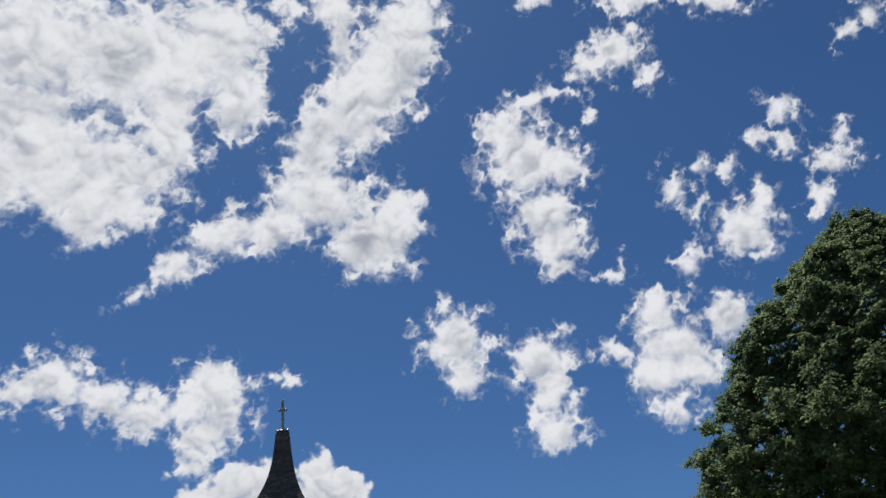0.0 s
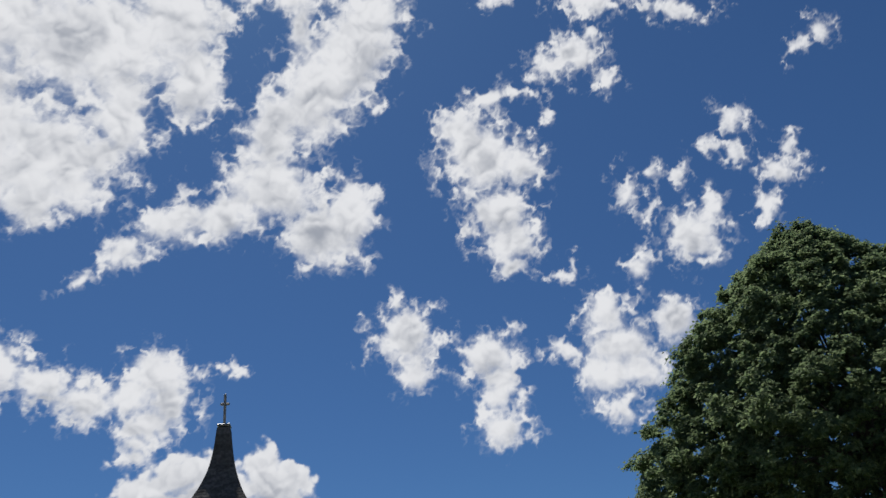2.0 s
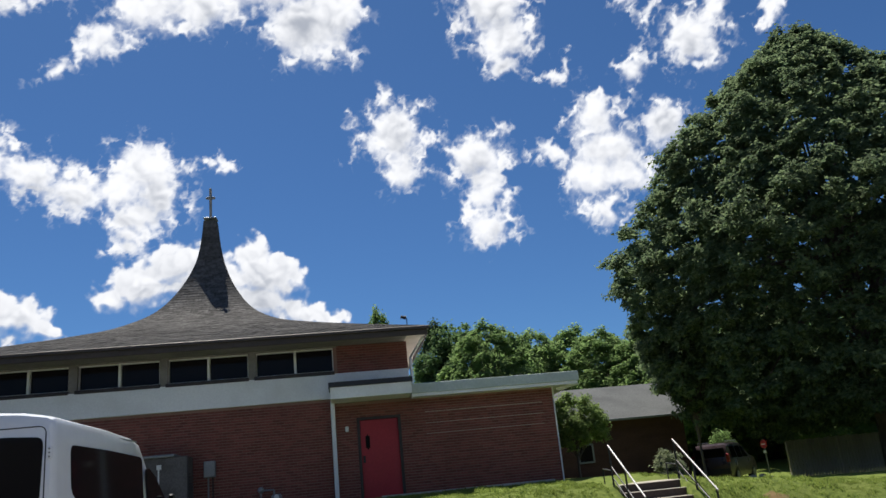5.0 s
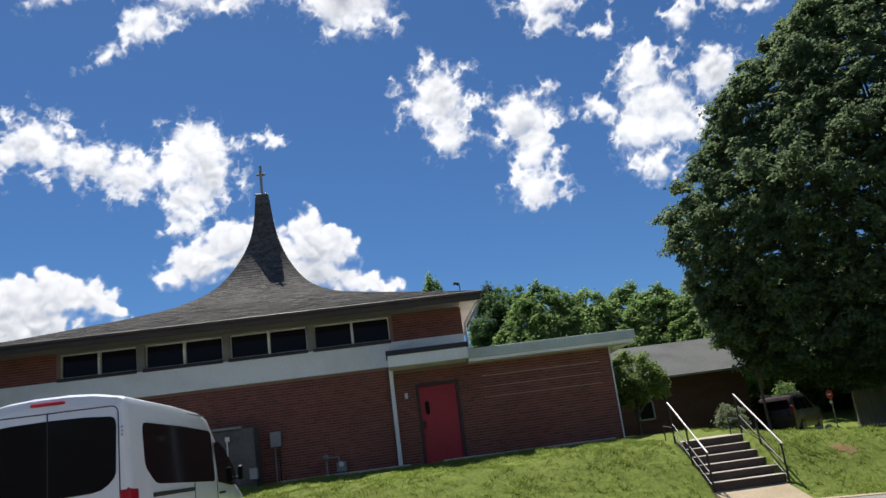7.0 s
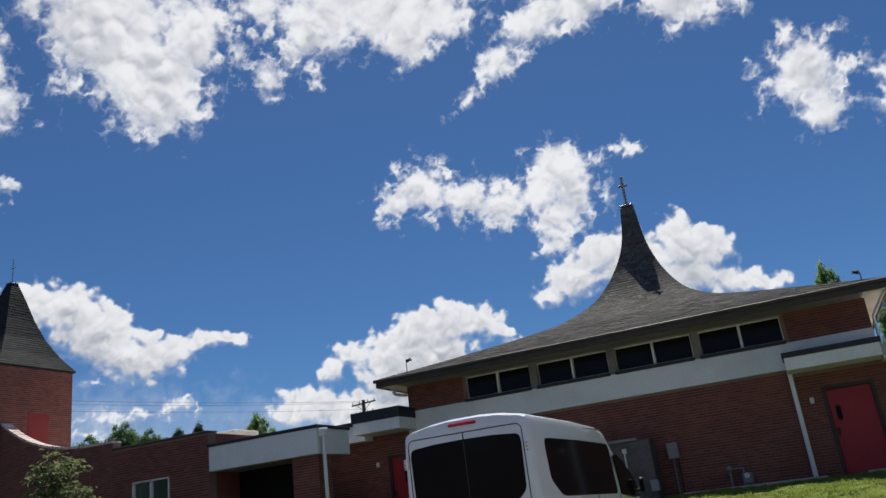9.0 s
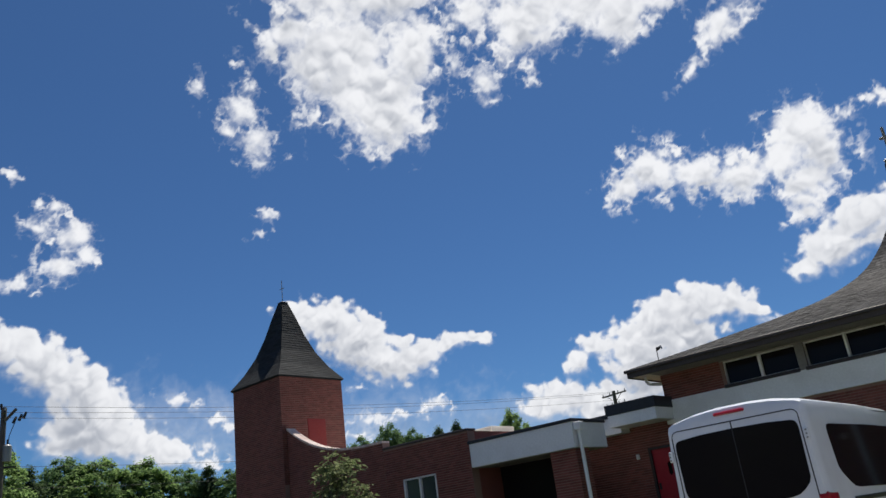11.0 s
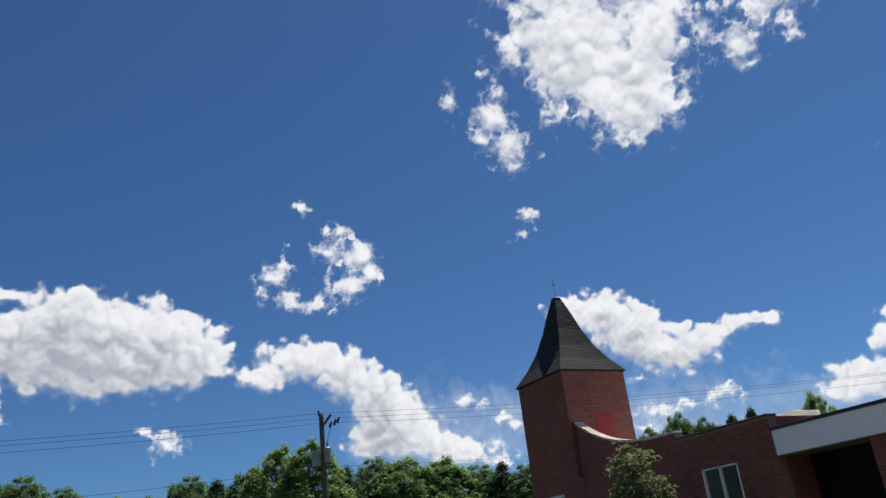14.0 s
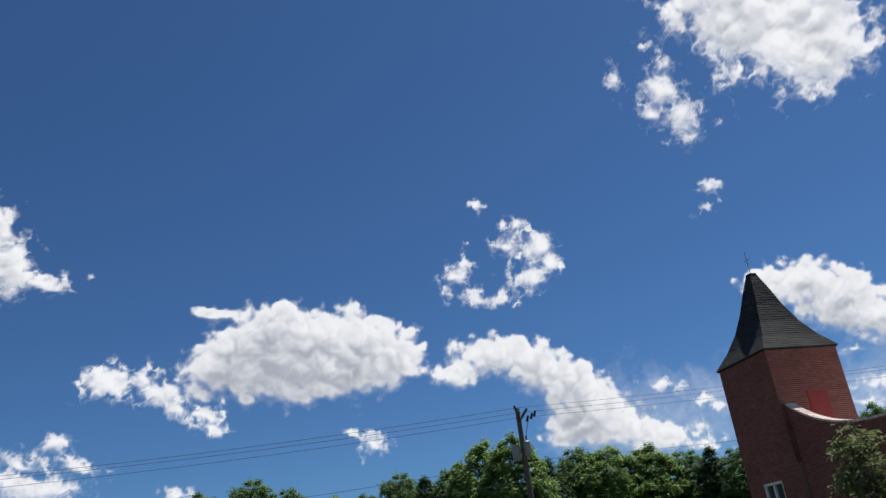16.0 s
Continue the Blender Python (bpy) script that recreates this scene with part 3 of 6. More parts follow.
def red_door(x0, x1, z1, y, handle_left=True):
    d = part("door", boxed(x0, x1, y + 0.05, y + 0.10, ZB + 0.02, z1, bevel=0.01), RED, church, "red painted metal door")
    fr = bmesh.new()
    box(fr, x0 - 0.08, x0, y - 0.02, y + 0.2, ZB, z1 + 0.08)
    box(fr, x1, x1 + 0.08, y - 0.02, y + 0.2, ZB, z1 + 0.08)
    box(fr, x0, x1, y - 0.02, y + 0.2, z1, z1 + 0.08)
    part("door_frame", fr, DARKFRAME, d, "dark door frame")
    hx = x0 + 0.2 if handle_left else x1 - 0.2
    gl = bmesh.new()
    box(gl, hx - 0.062, hx + 0.062, y + 0.035, y + 0.055, z1 - 0.83, z1 - 0.41)
    bmesh.ops.bevel(gl, geom=[e for e in gl.edges if abs(e.verts[0].co.y - e.verts[1].co.y) > 0.01], offset=0.045, segments=3, affect="EDGES")
    part("door_light", gl, DARKGLASS, d, "narrow dark glazed slot")
    part("door_handle", boxed(x0 + 0.05, x0 + 0.11, y + 0.0, y + 0.05, 2.35, 2.55, bevel=0.01), BLACKSTEEL, d)
    part("threshold", boxed(x0 - 0.08, x1 + 0.08, y - 0.15, y + 0.1, ZB - 0.1, ZB + 0.015), CONCRETE, d)
    return d


red_door(DX0, DX1, DZ1, YW - 0.04)


def porch_roof(x0, x1, y0, z0, z1, trim):
    p = part("porch_canopy", boxed(x0, x1, y0, YW - 0.05, z0, z1, bevel=0.01), WHITE, church, "flat white porch canopy with black edging")
    t = bmesh.new()
    box(t, x0 - 0.04, x1 + 0.04, y0 - 0.04, YW - 0.04, z1 - trim, z1 + 0.03, bevel=0.008)
    part("edging", t, BLACKTRIM, p)
    return p


porch_roof(-0.28, 1.97, 22.3, 4.07, 4.50, 0.11)
part("white_band", boxed(-0.25, XR, YW - 0.08, YW + 0.0, 4.10, 4.93, bevel=0.01), WHITE, church)
part("downpipe", boxed(-0.30, -0.18, YW - 0.17, YW - 0.06, 1.25, 4.14, bevel=0.02), WHITE, church, "white rectangular downpipe")
part("wall_lamp", boxed(0.08, 0.18, YW - 0.12, YW - 0.04, 3.24, 3.40, bevel=0.02), WHITEFRAME, church, "small white wall lamp")

# left entrance, breezeway side
lwall = part("wall", wall_with_holes(4.6, 0.35, 1.0, 4.62, [(3.68, 4.56, ZB, 3.64)], pose(XL - 4.6, YW - 0.04, 0)), MORTAR, church, "red brick side entrance wall")
brick_wall(lwall, (XL - 4.6, YW - 0.04, 0), (1, 0, 0), (0, -1, 0), 4.6, 1.1, 4.6, holes=[(3.68, 4.56, ZB, 3.64)], singles=(1.8, 4.6, 2.6, 4.5))
red_door(XL - 4.6 + 3.76, XL - 4.6 + 4.48, 3.56, YW - 0.04, False)
porch_roof(-13.2, -11.53, 22.3, 4.34, 5.0, 0.30)
part("wall_lamp", boxed(-13.09, -12.98, YW - 0.12, YW - 0.04, 3.34, 3.50, bevel=0.02), WHITEFRAME, church)
part("eave_downpipe", rods(((EX0 + 0.22, 23.1, 5.74), (EX0 + 0.25, 23.1, 5.56)), ((EX0 + 0.25, 23.1, 5.56), (EX0 + 0.33, 23.15, 5.50)), ((EX0 + 0.33, 23.15, 5.50), (XL + 0.02, 23.42, 5.47)), r=0.05), WHITE, church)
part("eave_downpipe", rods(((EX1 - 0.1, 22.8, 5.7), (EX1 - 0.25, 22.9, 5.5)), ((EX1 - 0.25, 22.9, 5.5), (XR + 0.1, 23.6, 5.25)), ((XR + 0.1, 23.6, 5.25), (XR + 0.1, 23.6, 4.5)), r=0.04), WHITE, church)

# flat concrete gutter between lawn and road
kerb = thing("kerb", "low pale concrete gutter along the lawn edge", "kerb", kind="structure")
for k in range(8):
    xa, xb = 7.47 + k * 1.5, 8.955 + k * 1.5
    za, zb = float(road_z(np.array(xa), np.array(15.1))), float(road_z(np.array(xb), np.array(15.1)))
    stone = loft([[(x, 15.03, z - 0.12), (x, 15.3, z - 0.12), (x, 15.3, z + 0.024), (x, 15.03, z + 0.02)] for x, z in ((xa, za), (xb, zb))])
    bmesh.ops.recalc_face_normals(stone, faces=stone.faces)
    part("kerb_stone", stone, CONCRETE_TAN, kerb)

# ---- breezeway ----
breezeway = thing("breezeway", "flat roofed breezeway with a deep white fascia", "breezeway")
part("roof", boxed(-17.0, -13.05, 19.95, 21.75, 3.75, 4.50, bevel=0.01), WHITE, breezeway, "deep white fascia box")
part("edging", boxed(-17.04, -13.01, 19.91, 21.79, 4.48, 4.58, bevel=0.008), BLACKTRIM, breezeway, "black metal roof edging")
part("rear_roof", boxed(-17.0, -15.4, 21.76, 30.0, 3.75, 4.47), WHITE, breezeway)
part("roof", boxed(-15.35, -13.15, 22.9, 23.44, 4.2, 4.72), WHITE, breezeway)
part("edging", boxed(-15.38, -13.12, 22.86, 23.44, 4.70, 4.84), BLACKTRIM, breezeway)
pier = part("pier", boxed(-14.05, -13.15, 20.1, 20.8, 0.9, 3.75), MORTAR, breezeway, "brick corner pier")
brick_wall(pier, (-14.05, 20.1, 0), (1, 0, 0), (0, -1, 0), 0.90, 1.0, 3.75)
brick_wall(pier, (-13.15, 20.1, 0), (0, 1, 0), (1, 0, 0), 0.7, 1.0, 3.75)
part("downpipe", rods(((-12.93, 20.12, 4.4), (-12.93, 20.12, 1.0)), r=0.055), WHITE, breezeway, "white downpipe")
part("downpipe_hopper", boxed(-13.04, -12.82, 20.01, 20.23, 4.22, 4.46, bevel=0.02), WHITE, breezeway)
part("rear_wall", boxed(-17.0, -12.9, 27.2, 27.5, 0.9, 3.75), BRICK, breezeway)
part("side_wall", boxed(-13.1, -12.9, 23.5, 27.2, 0.9, 3.75), BRICK, breezeway)
part("floor_slab", boxed(-17.0, -12.9, 20.0, 27.2, 0.8, 1.3), CONCRETE_DARK, breezeway)
# Dark sheet added across the opening to blacken the recess
part("recess_dark_sheet", boxed(-17.0, -14.0, 21.40, 21.44, 1.3, 3.73), DARKGLASS, breezeway, "dark glass sheet blacking out the breezeway recess")
part("soffit", boxed(-16.95, -13.1, 20.0, 21.7, 3.73, 3.747), TAUPE, breezeway)

# ---- office wing with a swept parapet, and the bell tower ----
OY = 20.0
office = thing("office_wing", "low red brick wing with a swept parapet", "building")
OX0, OX1 = -21.0, -17.05
ow = part("wall", wall_with_holes(OX1 - OX0, 0.35, 0.9, 4.95, [(0.83, 2.38, 2.3, 3.83)], pose(OX0, OY, 0)), MORTAR, office, "dark red brick wall")
brick_wall(ow, (OX0, OY, 0), (1, 0, 0), (0, -1, 0), OX1 - OX0, 1.0, 4.93, holes=[(0.83, 2.38, 2.3, 3.83)], singles=(0, 4, 3.6, 4.93))
part("side_wall", boxed(OX1 - 0.3, OX1, OY + 0.35, 26, 0.9, 4.93), BRICK, office)
part("coping", boxed(OX0 - 0.02, OX1 + 0.03, OY - 0.05, OY + 0.4, 4.94, 5.01, bevel=0.01), FASCIA, office, "dark coping")
ow_win = part("window", boxed(OX0 + 0.85, OX0 + 2.36, OY + 0.12, OY + 0.15, 2.3, 3.83), DARKFRAME, office, "white framed window in two panes")
for a, b in ((0.91, 1.57), (1.64, 2.30)):
    part("pane", boxed(OX0 + a, OX0 + b, OY + 0.09, OY + 0.105, 2.36, 3.77), WINDOWGLASS, ow_win)
fr = bmesh.new()
for a, b, c, d in ((0.83, 0.90, 2.3, 3.83), (2.31, 2.38, 2.3, 3.83), (1.57, 1.64, 2.3, 3.83), (0.83, 2.38, 3.77, 3.83), (0.83, 2.38, 2.3, 2.36)):
    box(fr, OX0 + a, OX0 + b, OY + 0.0, OY + 0.12, c, d)
part("window_frame", fr, WHITEFRAME, ow_win)

PX0, PX1 = -26.4, -21.0
part("roof_box", boxed(-23.05, -21.6, 27.0, 28.6, 4.86, 6.02, bevel=0.02), CREAM, office, "pale cream box on the flat roof")
# Roof is out of sight; white so that sun bounces onto the tower
part("flat_roof", boxed(-26.4, OX1 - 0.05, OY + 0.4, 33.0, 4.7, 4.86), ROOFING, office, "white flat roof behind the parapet")


def parapet(x):
    """Height of the swept parapet along x."""
    t = np.clip((x - PX0) / (PX1 - PX0), 0, 1)
    return 5.20 + 1.42 * (1 - t) ** 2.9


px = np.linspace(PX0, PX1, 28)
rings = []
for x in px:
    z = float(parapet(x))
    rings.append([(x, OY - 0.02, 0.9), (x, OY - 0.02, z), (x, OY + 0.33, z), (x, OY + 0.33, 0.9)])
pw = part("wall", loft(rings), MORTAR, office, "brick wall with a swept top")
brick_wall(pw, (PX0, OY - 0.02, 0), (1, 0, 0), (0, -1, 0), PX1 - PX0, 1.0, 6.6, top=lambda u: float(parapet(PX0 + u)))
for i in range(27):
    xa, xb = px[i] + 0.02, px[i + 1] - 0.02
    za, zb = float(parapet(xa)), float(parapet(xb))
    cap = loft([[(xa, OY - 0.06, za), (xa, OY + 0.36, za), (xa, OY + 0.36, za + 0.075), (xa, OY - 0.06, za + 0.075)], [(xb, OY - 0.06, zb), (xb, OY + 0.36, zb), (xb, OY + 0.36, zb + 0.075), (xb, OY - 0.06, zb + 0.075)]])
    part("coping_brick", cap, PALEBRICK, pw)

tower = thing("bell_tower", "square red brick bell tower with a dark pyramid roof", "tower")
TX1, TY0, TW = -26.45, 19.78, 3.30
TX0, TY1, TZ = TX1 - TW, TY0 + TW, 8.92
tw_f = part("wall", wall_with_holes(TW, 0.3, 0.5, TZ, [(0.95, 2.15, 2.75, 4.02)], pose(TX0, TY0, 0)), MORTAR, tower, "red brick tower face")
brick_wall(tw_f, (TX0, TY0, 0), (1, 0, 0), (0, -1, 0), TW, 2.0, TZ, holes=[(0.95, 2.15, 2.75, 4.02)], singles=(0, 3.3, 7.3, 8.9))
tw_r = part("wall", boxed(TX1 - 0.3, TX1, TY0 + 0.3, TY1, 0.5, TZ), MORTAR, tower, "red brick tower face")
brick_wall(tw_r, (TX1, TY0, 0), (0, 1, 0), (1, 0, 0), TW, 4.5, TZ, holes=[(1.3, 2.25, 5.4, 7.12)], singles=(0, 3.3, 7.2, 8.9))
part("wall", boxed(TX0, TX0 + 0.3, TY0 + 0.3, TY1, 0.5, TZ), BRICK, tower)
part("wall", boxed(TX0 + 0.3, TX1 - 0.3, TY1 - 0.3, TY1, 0.5, TZ), BRICK, tower)
sh = part("shutter", boxed(TX1 - 0.02, TX1 + 0.02, TY0 + 1.3, TY0 + 2.25, 5.4, 7.12, bevel=0.01), SHUTTER, tower, "faded red painted louvre panel")
for i in range(16):
    part("slat", boxed(TX1 + 0.02, TX1 + 0.035, TY0 + 1.35, TY0 + 2.2, 5.44 + i * 0.103, 5.50 + i * 0.103), SHUTTER, sh)
twin = part("window", boxed(TX0 + 0.95, TX0 + 2.15, TY0 + 0.14, TY0 + 0.16, 2.75, 4.02), DARKFRAME, tower, "white framed window in two panes")
for a, b in ((1.03, 1.51), (1.59, 2.07)):
    part("pane", boxed(TX0 + a, TX0 + b, TY0 + 0.11, TY0 + 0.125, 2.83, 3.94), WINDOWGLASS, twin)
fr = bmesh.new()
for a, b, c, d in ((0.95, 1.03, 2.75, 4.02), (2.07, 2.15, 2.75, 4.02), (1.51, 1.59, 2.83, 3.94), (1.03, 2.07, 3.94, 4.02), (1.03, 2.07, 2.75, 2.83)):
    box(fr, TX0 + a, TX0 + b, TY0 + 0.02, TY0 + 0.14, c, d)
part("window_frame", fr, WHITEFRAME, twin)
TCX, TCY = (TX0 + TX1) / 2, (TY0 + TY1) / 2
TSWEEP = [(1.74, TZ - 0.04), (1.30, 9.50), (0.93, 10.2), (0.62, 11.05), (0.38, 11.9), (0.15, 12.62)]
tl = []
for (h0, z0), (h1, z1) in zip(TSWEEP, TSWEEP[1:]):
    for k in range(7):
        tl.append((h0 + (h1 - h0) * k / 7, z0 + (z1 - z0) * k / 7))
tl.append(TSWEEP[-1])
shingles(tl, lambda h: (h, h), TCX, TCY, 0.28, SHINGLE_DARK, SHINGLE_DARK_PIECE, (TX0, TX1, 8.8, 12.0), tower)
part("roof_cap", boxed(TCX - 0.17, TCX + 0.17, TCY - 0.17, TCY + 0.17, 12.6, 12.67, bevel=0.02), BLACKTRIM, tower)
finial = part("spire_cross", rods(((TCX, TCY, 12.65), (TCX, TCY, 13.72)), r=0.017), METALPAINT, tower, "thin pale metal cross")
part("cross_arm", rods(((TCX - 0.16, TCY, 13.32), (TCX + 0.16, TCY, 13.32)), r=0.015), METALPAINT, finial)
part("eave_trim", boxed(TX0 - 0.06, TX1 + 0.06, TY0 - 0.06, TY1 + 0.06, TZ - 0.1, TZ - 0.04), SHINGLE_DARK, tower)


# ---- white passenger van ----
VANWHITE = surface("white_van_paint", (0.75, 0.77, 0.80), (0.78, 0.80, 0.83), 0.2, grain=4, stain=1.2, bump=0.0, spec=0.5, c3=(0.70, 0.70, 0.70))
RUBBER = surface("black_rubber", (0.015, 0.015, 0.016), (0.025, 0.025, 0.026), 0.7, grain=30, bump=0.1)
BLACKPLASTIC = surface("black_plastic_trim", (0.02, 0.02, 0.022), (0.03, 0.03, 0.032), 0.5, grain=40, bump=0.08)
REDLENS = surface("red_lamp_lens", (0.33, 0.012, 0.028), (0.40, 0.016, 0.034), 0.15, grain=30, bump=0.02)


def van_ring(y, zr, hr, zb, hb, crown, z0=0.38, h0=0.98):
    """Half section of the body at y: sill, belt, roof edge and crown, mirrored."""
    side = [(h0 - 0.06, z0), (h0, z0 + 0.06), (hb, z0 + 0.35), (hb + 0.012, zb * 0.62), (hb, zb), (hb - 0.02, zb + (zr - zb) * 0.3), (hr + 0.045, zr - 0.30 * min(1, (zr - zb))), (hr + 0.03, zr - 0.10), (hr + 0.005, zr - 0.03), (hr - 0.06, zr), (hr * 0.6, zr + crown * 0.7), (hr * 0.25, zr + crown)]
    return [(x, y, z) for x, z in side] + [(-x, y, z) for x, z in reversed(side)]


def passenger_van(place):
    van = thing("van", "white passenger van with dark tinted windows parked on asphalt", "van")
    secs = ((-0.02, 2.56, 0.96, 1.42, 1.03, 0.07), (0.03, 2.66, 0.985, 1.42, 1.065, 0.085), (0.14, 2.69, 0.99, 1.42, 1.075, 0.095), (2.4, 2.67, 0.985, 1.42, 1.075, 0.09), (3.6, 2.63, 0.975, 1.41, 1.07, 0.085),
            (4.15, 2.55, 0.96, 1.40, 1.065, 0.07), (4.5, 2.38, 0.93, 1.39, 1.06, 0.05), (5.0, 2.10, 0.90, 1.36, 1.05, 0.045), (5.55, 1.74, 0.90, 1.30, 1.04, 0.04), (6.05, 1.36, 0.92, 1.16, 1.03, 0.05), (6.5, 1.20, 0.88, 1.02, 1.0, 0.04), (6.8, 0.98, 0.8, 0.85, 0.93, 0.02))
    body = smooth(part("body", loft([van_ring(*s) for s in secs]), VANWHITE, van, "glossy white van body"), 40)

    def side_x(z):
        return float(np.interp(z, (1.42, 2.36, 2.54), (1.078, 1.037, 1.012)))

    def pane(name, outline, sx, mat, parent, label="", out=0.006):
        b1 = bmesh.new()
        f = b1.faces.new([b1.verts.new((sx * (side_x(z) + out), y, z)) for y, z in (outline if sx < 0 else reversed(outline))])
        r = bmesh.ops.extrude_face_region(b1, geom=[f])
        bmesh.ops.translate(b1, vec=(-sx * 0.03, 0, 0), verts=[v for v in r["geom"] if isinstance(v, bmesh.types.BMVert)])
        bmesh.ops.recalc_face_normals(b1, faces=b1.faces)
        return part(name, b1, mat, parent, label)

    for sx in (1, -1):
        pane("side_window", ((0.60, 2.20), (0.615, 2.28), (0.66, 2.325), (0.75, 2.335), (2.3, 2.335), (3.95, 2.305), (4.05, 2.285), (4.09, 2.22), (4.12, 1.50), (4.10, 1.43), (4.02, 1.405), (1.18, 1.465), (1.02, 1.485), (0.90, 1.54), (0.68, 1.68), (0.62, 1.76)), sx, DARKGLASS, body, "dark tinted side window")
        pane("front_window", ((4.34, 2.10), (4.55, 2.12), (4.95, 1.98), (5.55, 1.62), (5.72, 1.30), (5.2, 1.30), (4.40, 1.38)), sx, DARKGLASS, body, "dark front door window", 0.012)
        part("door_rail", boxed(sx * 1.085 - 0.012, sx * 1.085 + 0.012, 0.85, 2.85, 1.29, 1.35, bevel=0.008), BLACKPLASTIC, body, "grey sliding door rail")
        for ya in (4.42, 4.62):
            part("door_handle", boxed(sx * 1.09 - 0.02, sx * 1.09 + 0.02, ya, ya + 0.13, 1.17, 1.21, bevel=0.008), BLACKPLASTIC, body)
        for ya in (2.86, 4.25):
            part("door_seam", boxed(sx * 1.083 - 0.004, sx * 1.083 + 0.004, ya, ya + 0.012, 0.5, 1.42), BLACKPLASTIC, body)
        lamp = bmesh.new()
        box(lamp, sx * 1.0 - 0.085, sx * 1.0 + 0.085, -0.035, 0.30, 0.92, 1.46, bevel=0.035)
        part("tail_lamp", lamp, REDLENS, body, "red tail lamp")
        mir = part("door_mirror", boxed(sx * 1.2 - 0.055, sx * 1.2 + 0.055, 5.55, 5.68, 1.36, 1.66, bevel=0.03), BLACKPLASTIC, van, "black door mirror")
        part("mirror_glass", boxed(sx * 1.2 - 0.04, sx * 1.2 + 0.04, 5.543, 5.549, 1.39, 1.63), DARKGLASS, mir)
        part("mirror_arm", rods(((sx * 1.03, 5.62, 1.40), (sx * 1.2, 5.62, 1.44)), r=0.025), BLACKPLASTIC, mir)
        hinge = part("hinge", boxed(sx * 1.0 - 0.035, sx * 1.0 + 0.035, -0.06, -0.01, 2.13, 2.28, bevel=0.01), VANWHITE, body, "white door hinge")
        for zk in (2.155, 2.205, 2.255):
            part("bolt", rods(((sx * 1.01, -0.075, zk), (sx * 1.01, -0.058, zk)), r=0.012, seg=6), METALPAINT, hinge)
        part("hinge", boxed(sx * 1.0 - 0.035, sx * 1.0 + 0.035, -0.045, -0.01, 0.95, 1.08, bevel=0.01), VANWHITE, body)
        part("gutter_line", boxed(sx * 1.0 - 0.006, sx * 1.0 + 0.006, 0.3, 3.9, 2.555, 2.575), METALPAINT, body)
        for ya in (1.55, 5.35):
            wheel = bmesh.new()
            bmesh.ops.create_cone(wheel, cap_ends=True, segments=28, radius1=0.36, radius2=0.36, depth=0.24, matrix=pose(sx * 0.93, ya, 0.36, 0, 90, 0))
            w = part("wheel", wheel, RUBBER, van, "black tyre")
            rim = bmesh.new()
            bmesh.ops.create_cone(rim, cap_ends=True, segments=20, radius1=0.21, radius2=0.19, depth=0.03, matrix=pose(sx * 1.055, ya, 0.36, 0, 90, 0))
            part("rim", rim, METALPAINT, w, "steel rim")
    # rear doors: glass in two leaves with cut lower corners, thin seams round them
    for sx in (1, -1):
        o = ((0.007, 1.42), (0.58, 1.44), (0.70, 1.465), (0.79, 1.52), (0.87, 1.60), (0.897, 1.67), (0.915, 2.28), (0.907, 2.35), (0.885, 2.392), (0.84, 2.412), (0.5, 2.44), (0.007, 2.45))
        b1 = bmesh.new()
        f = b1.faces.new([b1.verts.new((sx * x, -0.032 + 0.02 * max(0, z - 2.2), z)) for x, z in (o if sx > 0 else reversed(o))])
        r = bmesh.ops.extrude_face_region(b1, geom=[f])
        bmesh.ops.translate(b1, vec=(0, 0.03, 0), verts=[v for v in r["geom"] if isinstance(v, bmesh.types.BMVert)])
        bmesh.ops.recalc_face_normals(b1, faces=b1.faces)
        part("rear_window", b1, DARKGLASS, body, "dark tinted rear door window")
        part("door_seam", boxed(sx * 0.945 - 0.007, sx * 0.945 + 0.007, -0.026, -0.01, 0.5, 2.46), BLACKPLASTIC, body)
        part("door_seam", rods(*[((sx * (0.855 + 0.09 * math.cos(radians(q))), -0.018, 2.46 + 0.09 * math.sin(radians(q))), (sx * (0.855 + 0.09 * math.cos(radians(q + 22.5))), -0.018, 2.46 + 0.09 * math.sin(radians(q + 22.5)))) for q in (0, 22.5, 45, 67.5)], r=0.008, seg=6), BLACKPLASTIC, body)
    part("door_seam", boxed(-0.007, 0.007, -0.0315, -0.01, 0.5, 2.55), BLACKPLASTIC, body)
    part("door_seam", boxed(-0.855, 0.855, -0.026, -0.008, 2.543, 2.557), BLACKPLASTIC, body)
    part("brake_lamp", boxed(-0.23, 0.23, -0.045, 0.06, 2.655, 2.70, bevel=0.015), REDLENS, body, "high red brake lamp")
    part("rear_bumper", boxed(-0.98, 0.98, -0.14, 0.05, 0.42, 0.68, bevel=0.04), BLACKPLASTIC, van, "black rear bumper")
    wind = bmesh.new()
    q = [wind.verts.new(p) for p in ((-0.84, 4.62, 2.33), (0.84, 4.62, 2.33), (0.88, 5.62, 1.72), (-0.88, 5.62, 1.72))]
    wind.faces.new(q)
    bmesh.ops.solidify(wind, geom=wind.faces[:], thickness=0.01)
    bmesh.ops.translate(wind, vec=(0, 0.03, 0.09), verts=wind.verts)
    part("windscreen", wind, DARKGLASS, body)
    van.matrix_world = place @ Matrix.Scale(1.02, 4)
    return van


VZ = float(ground_z(np.array(-4.8), np.array(13.0))) + 0.016
passenger_van(pose(-4.86, 11.43, VZ, 0, 0, -2.0))


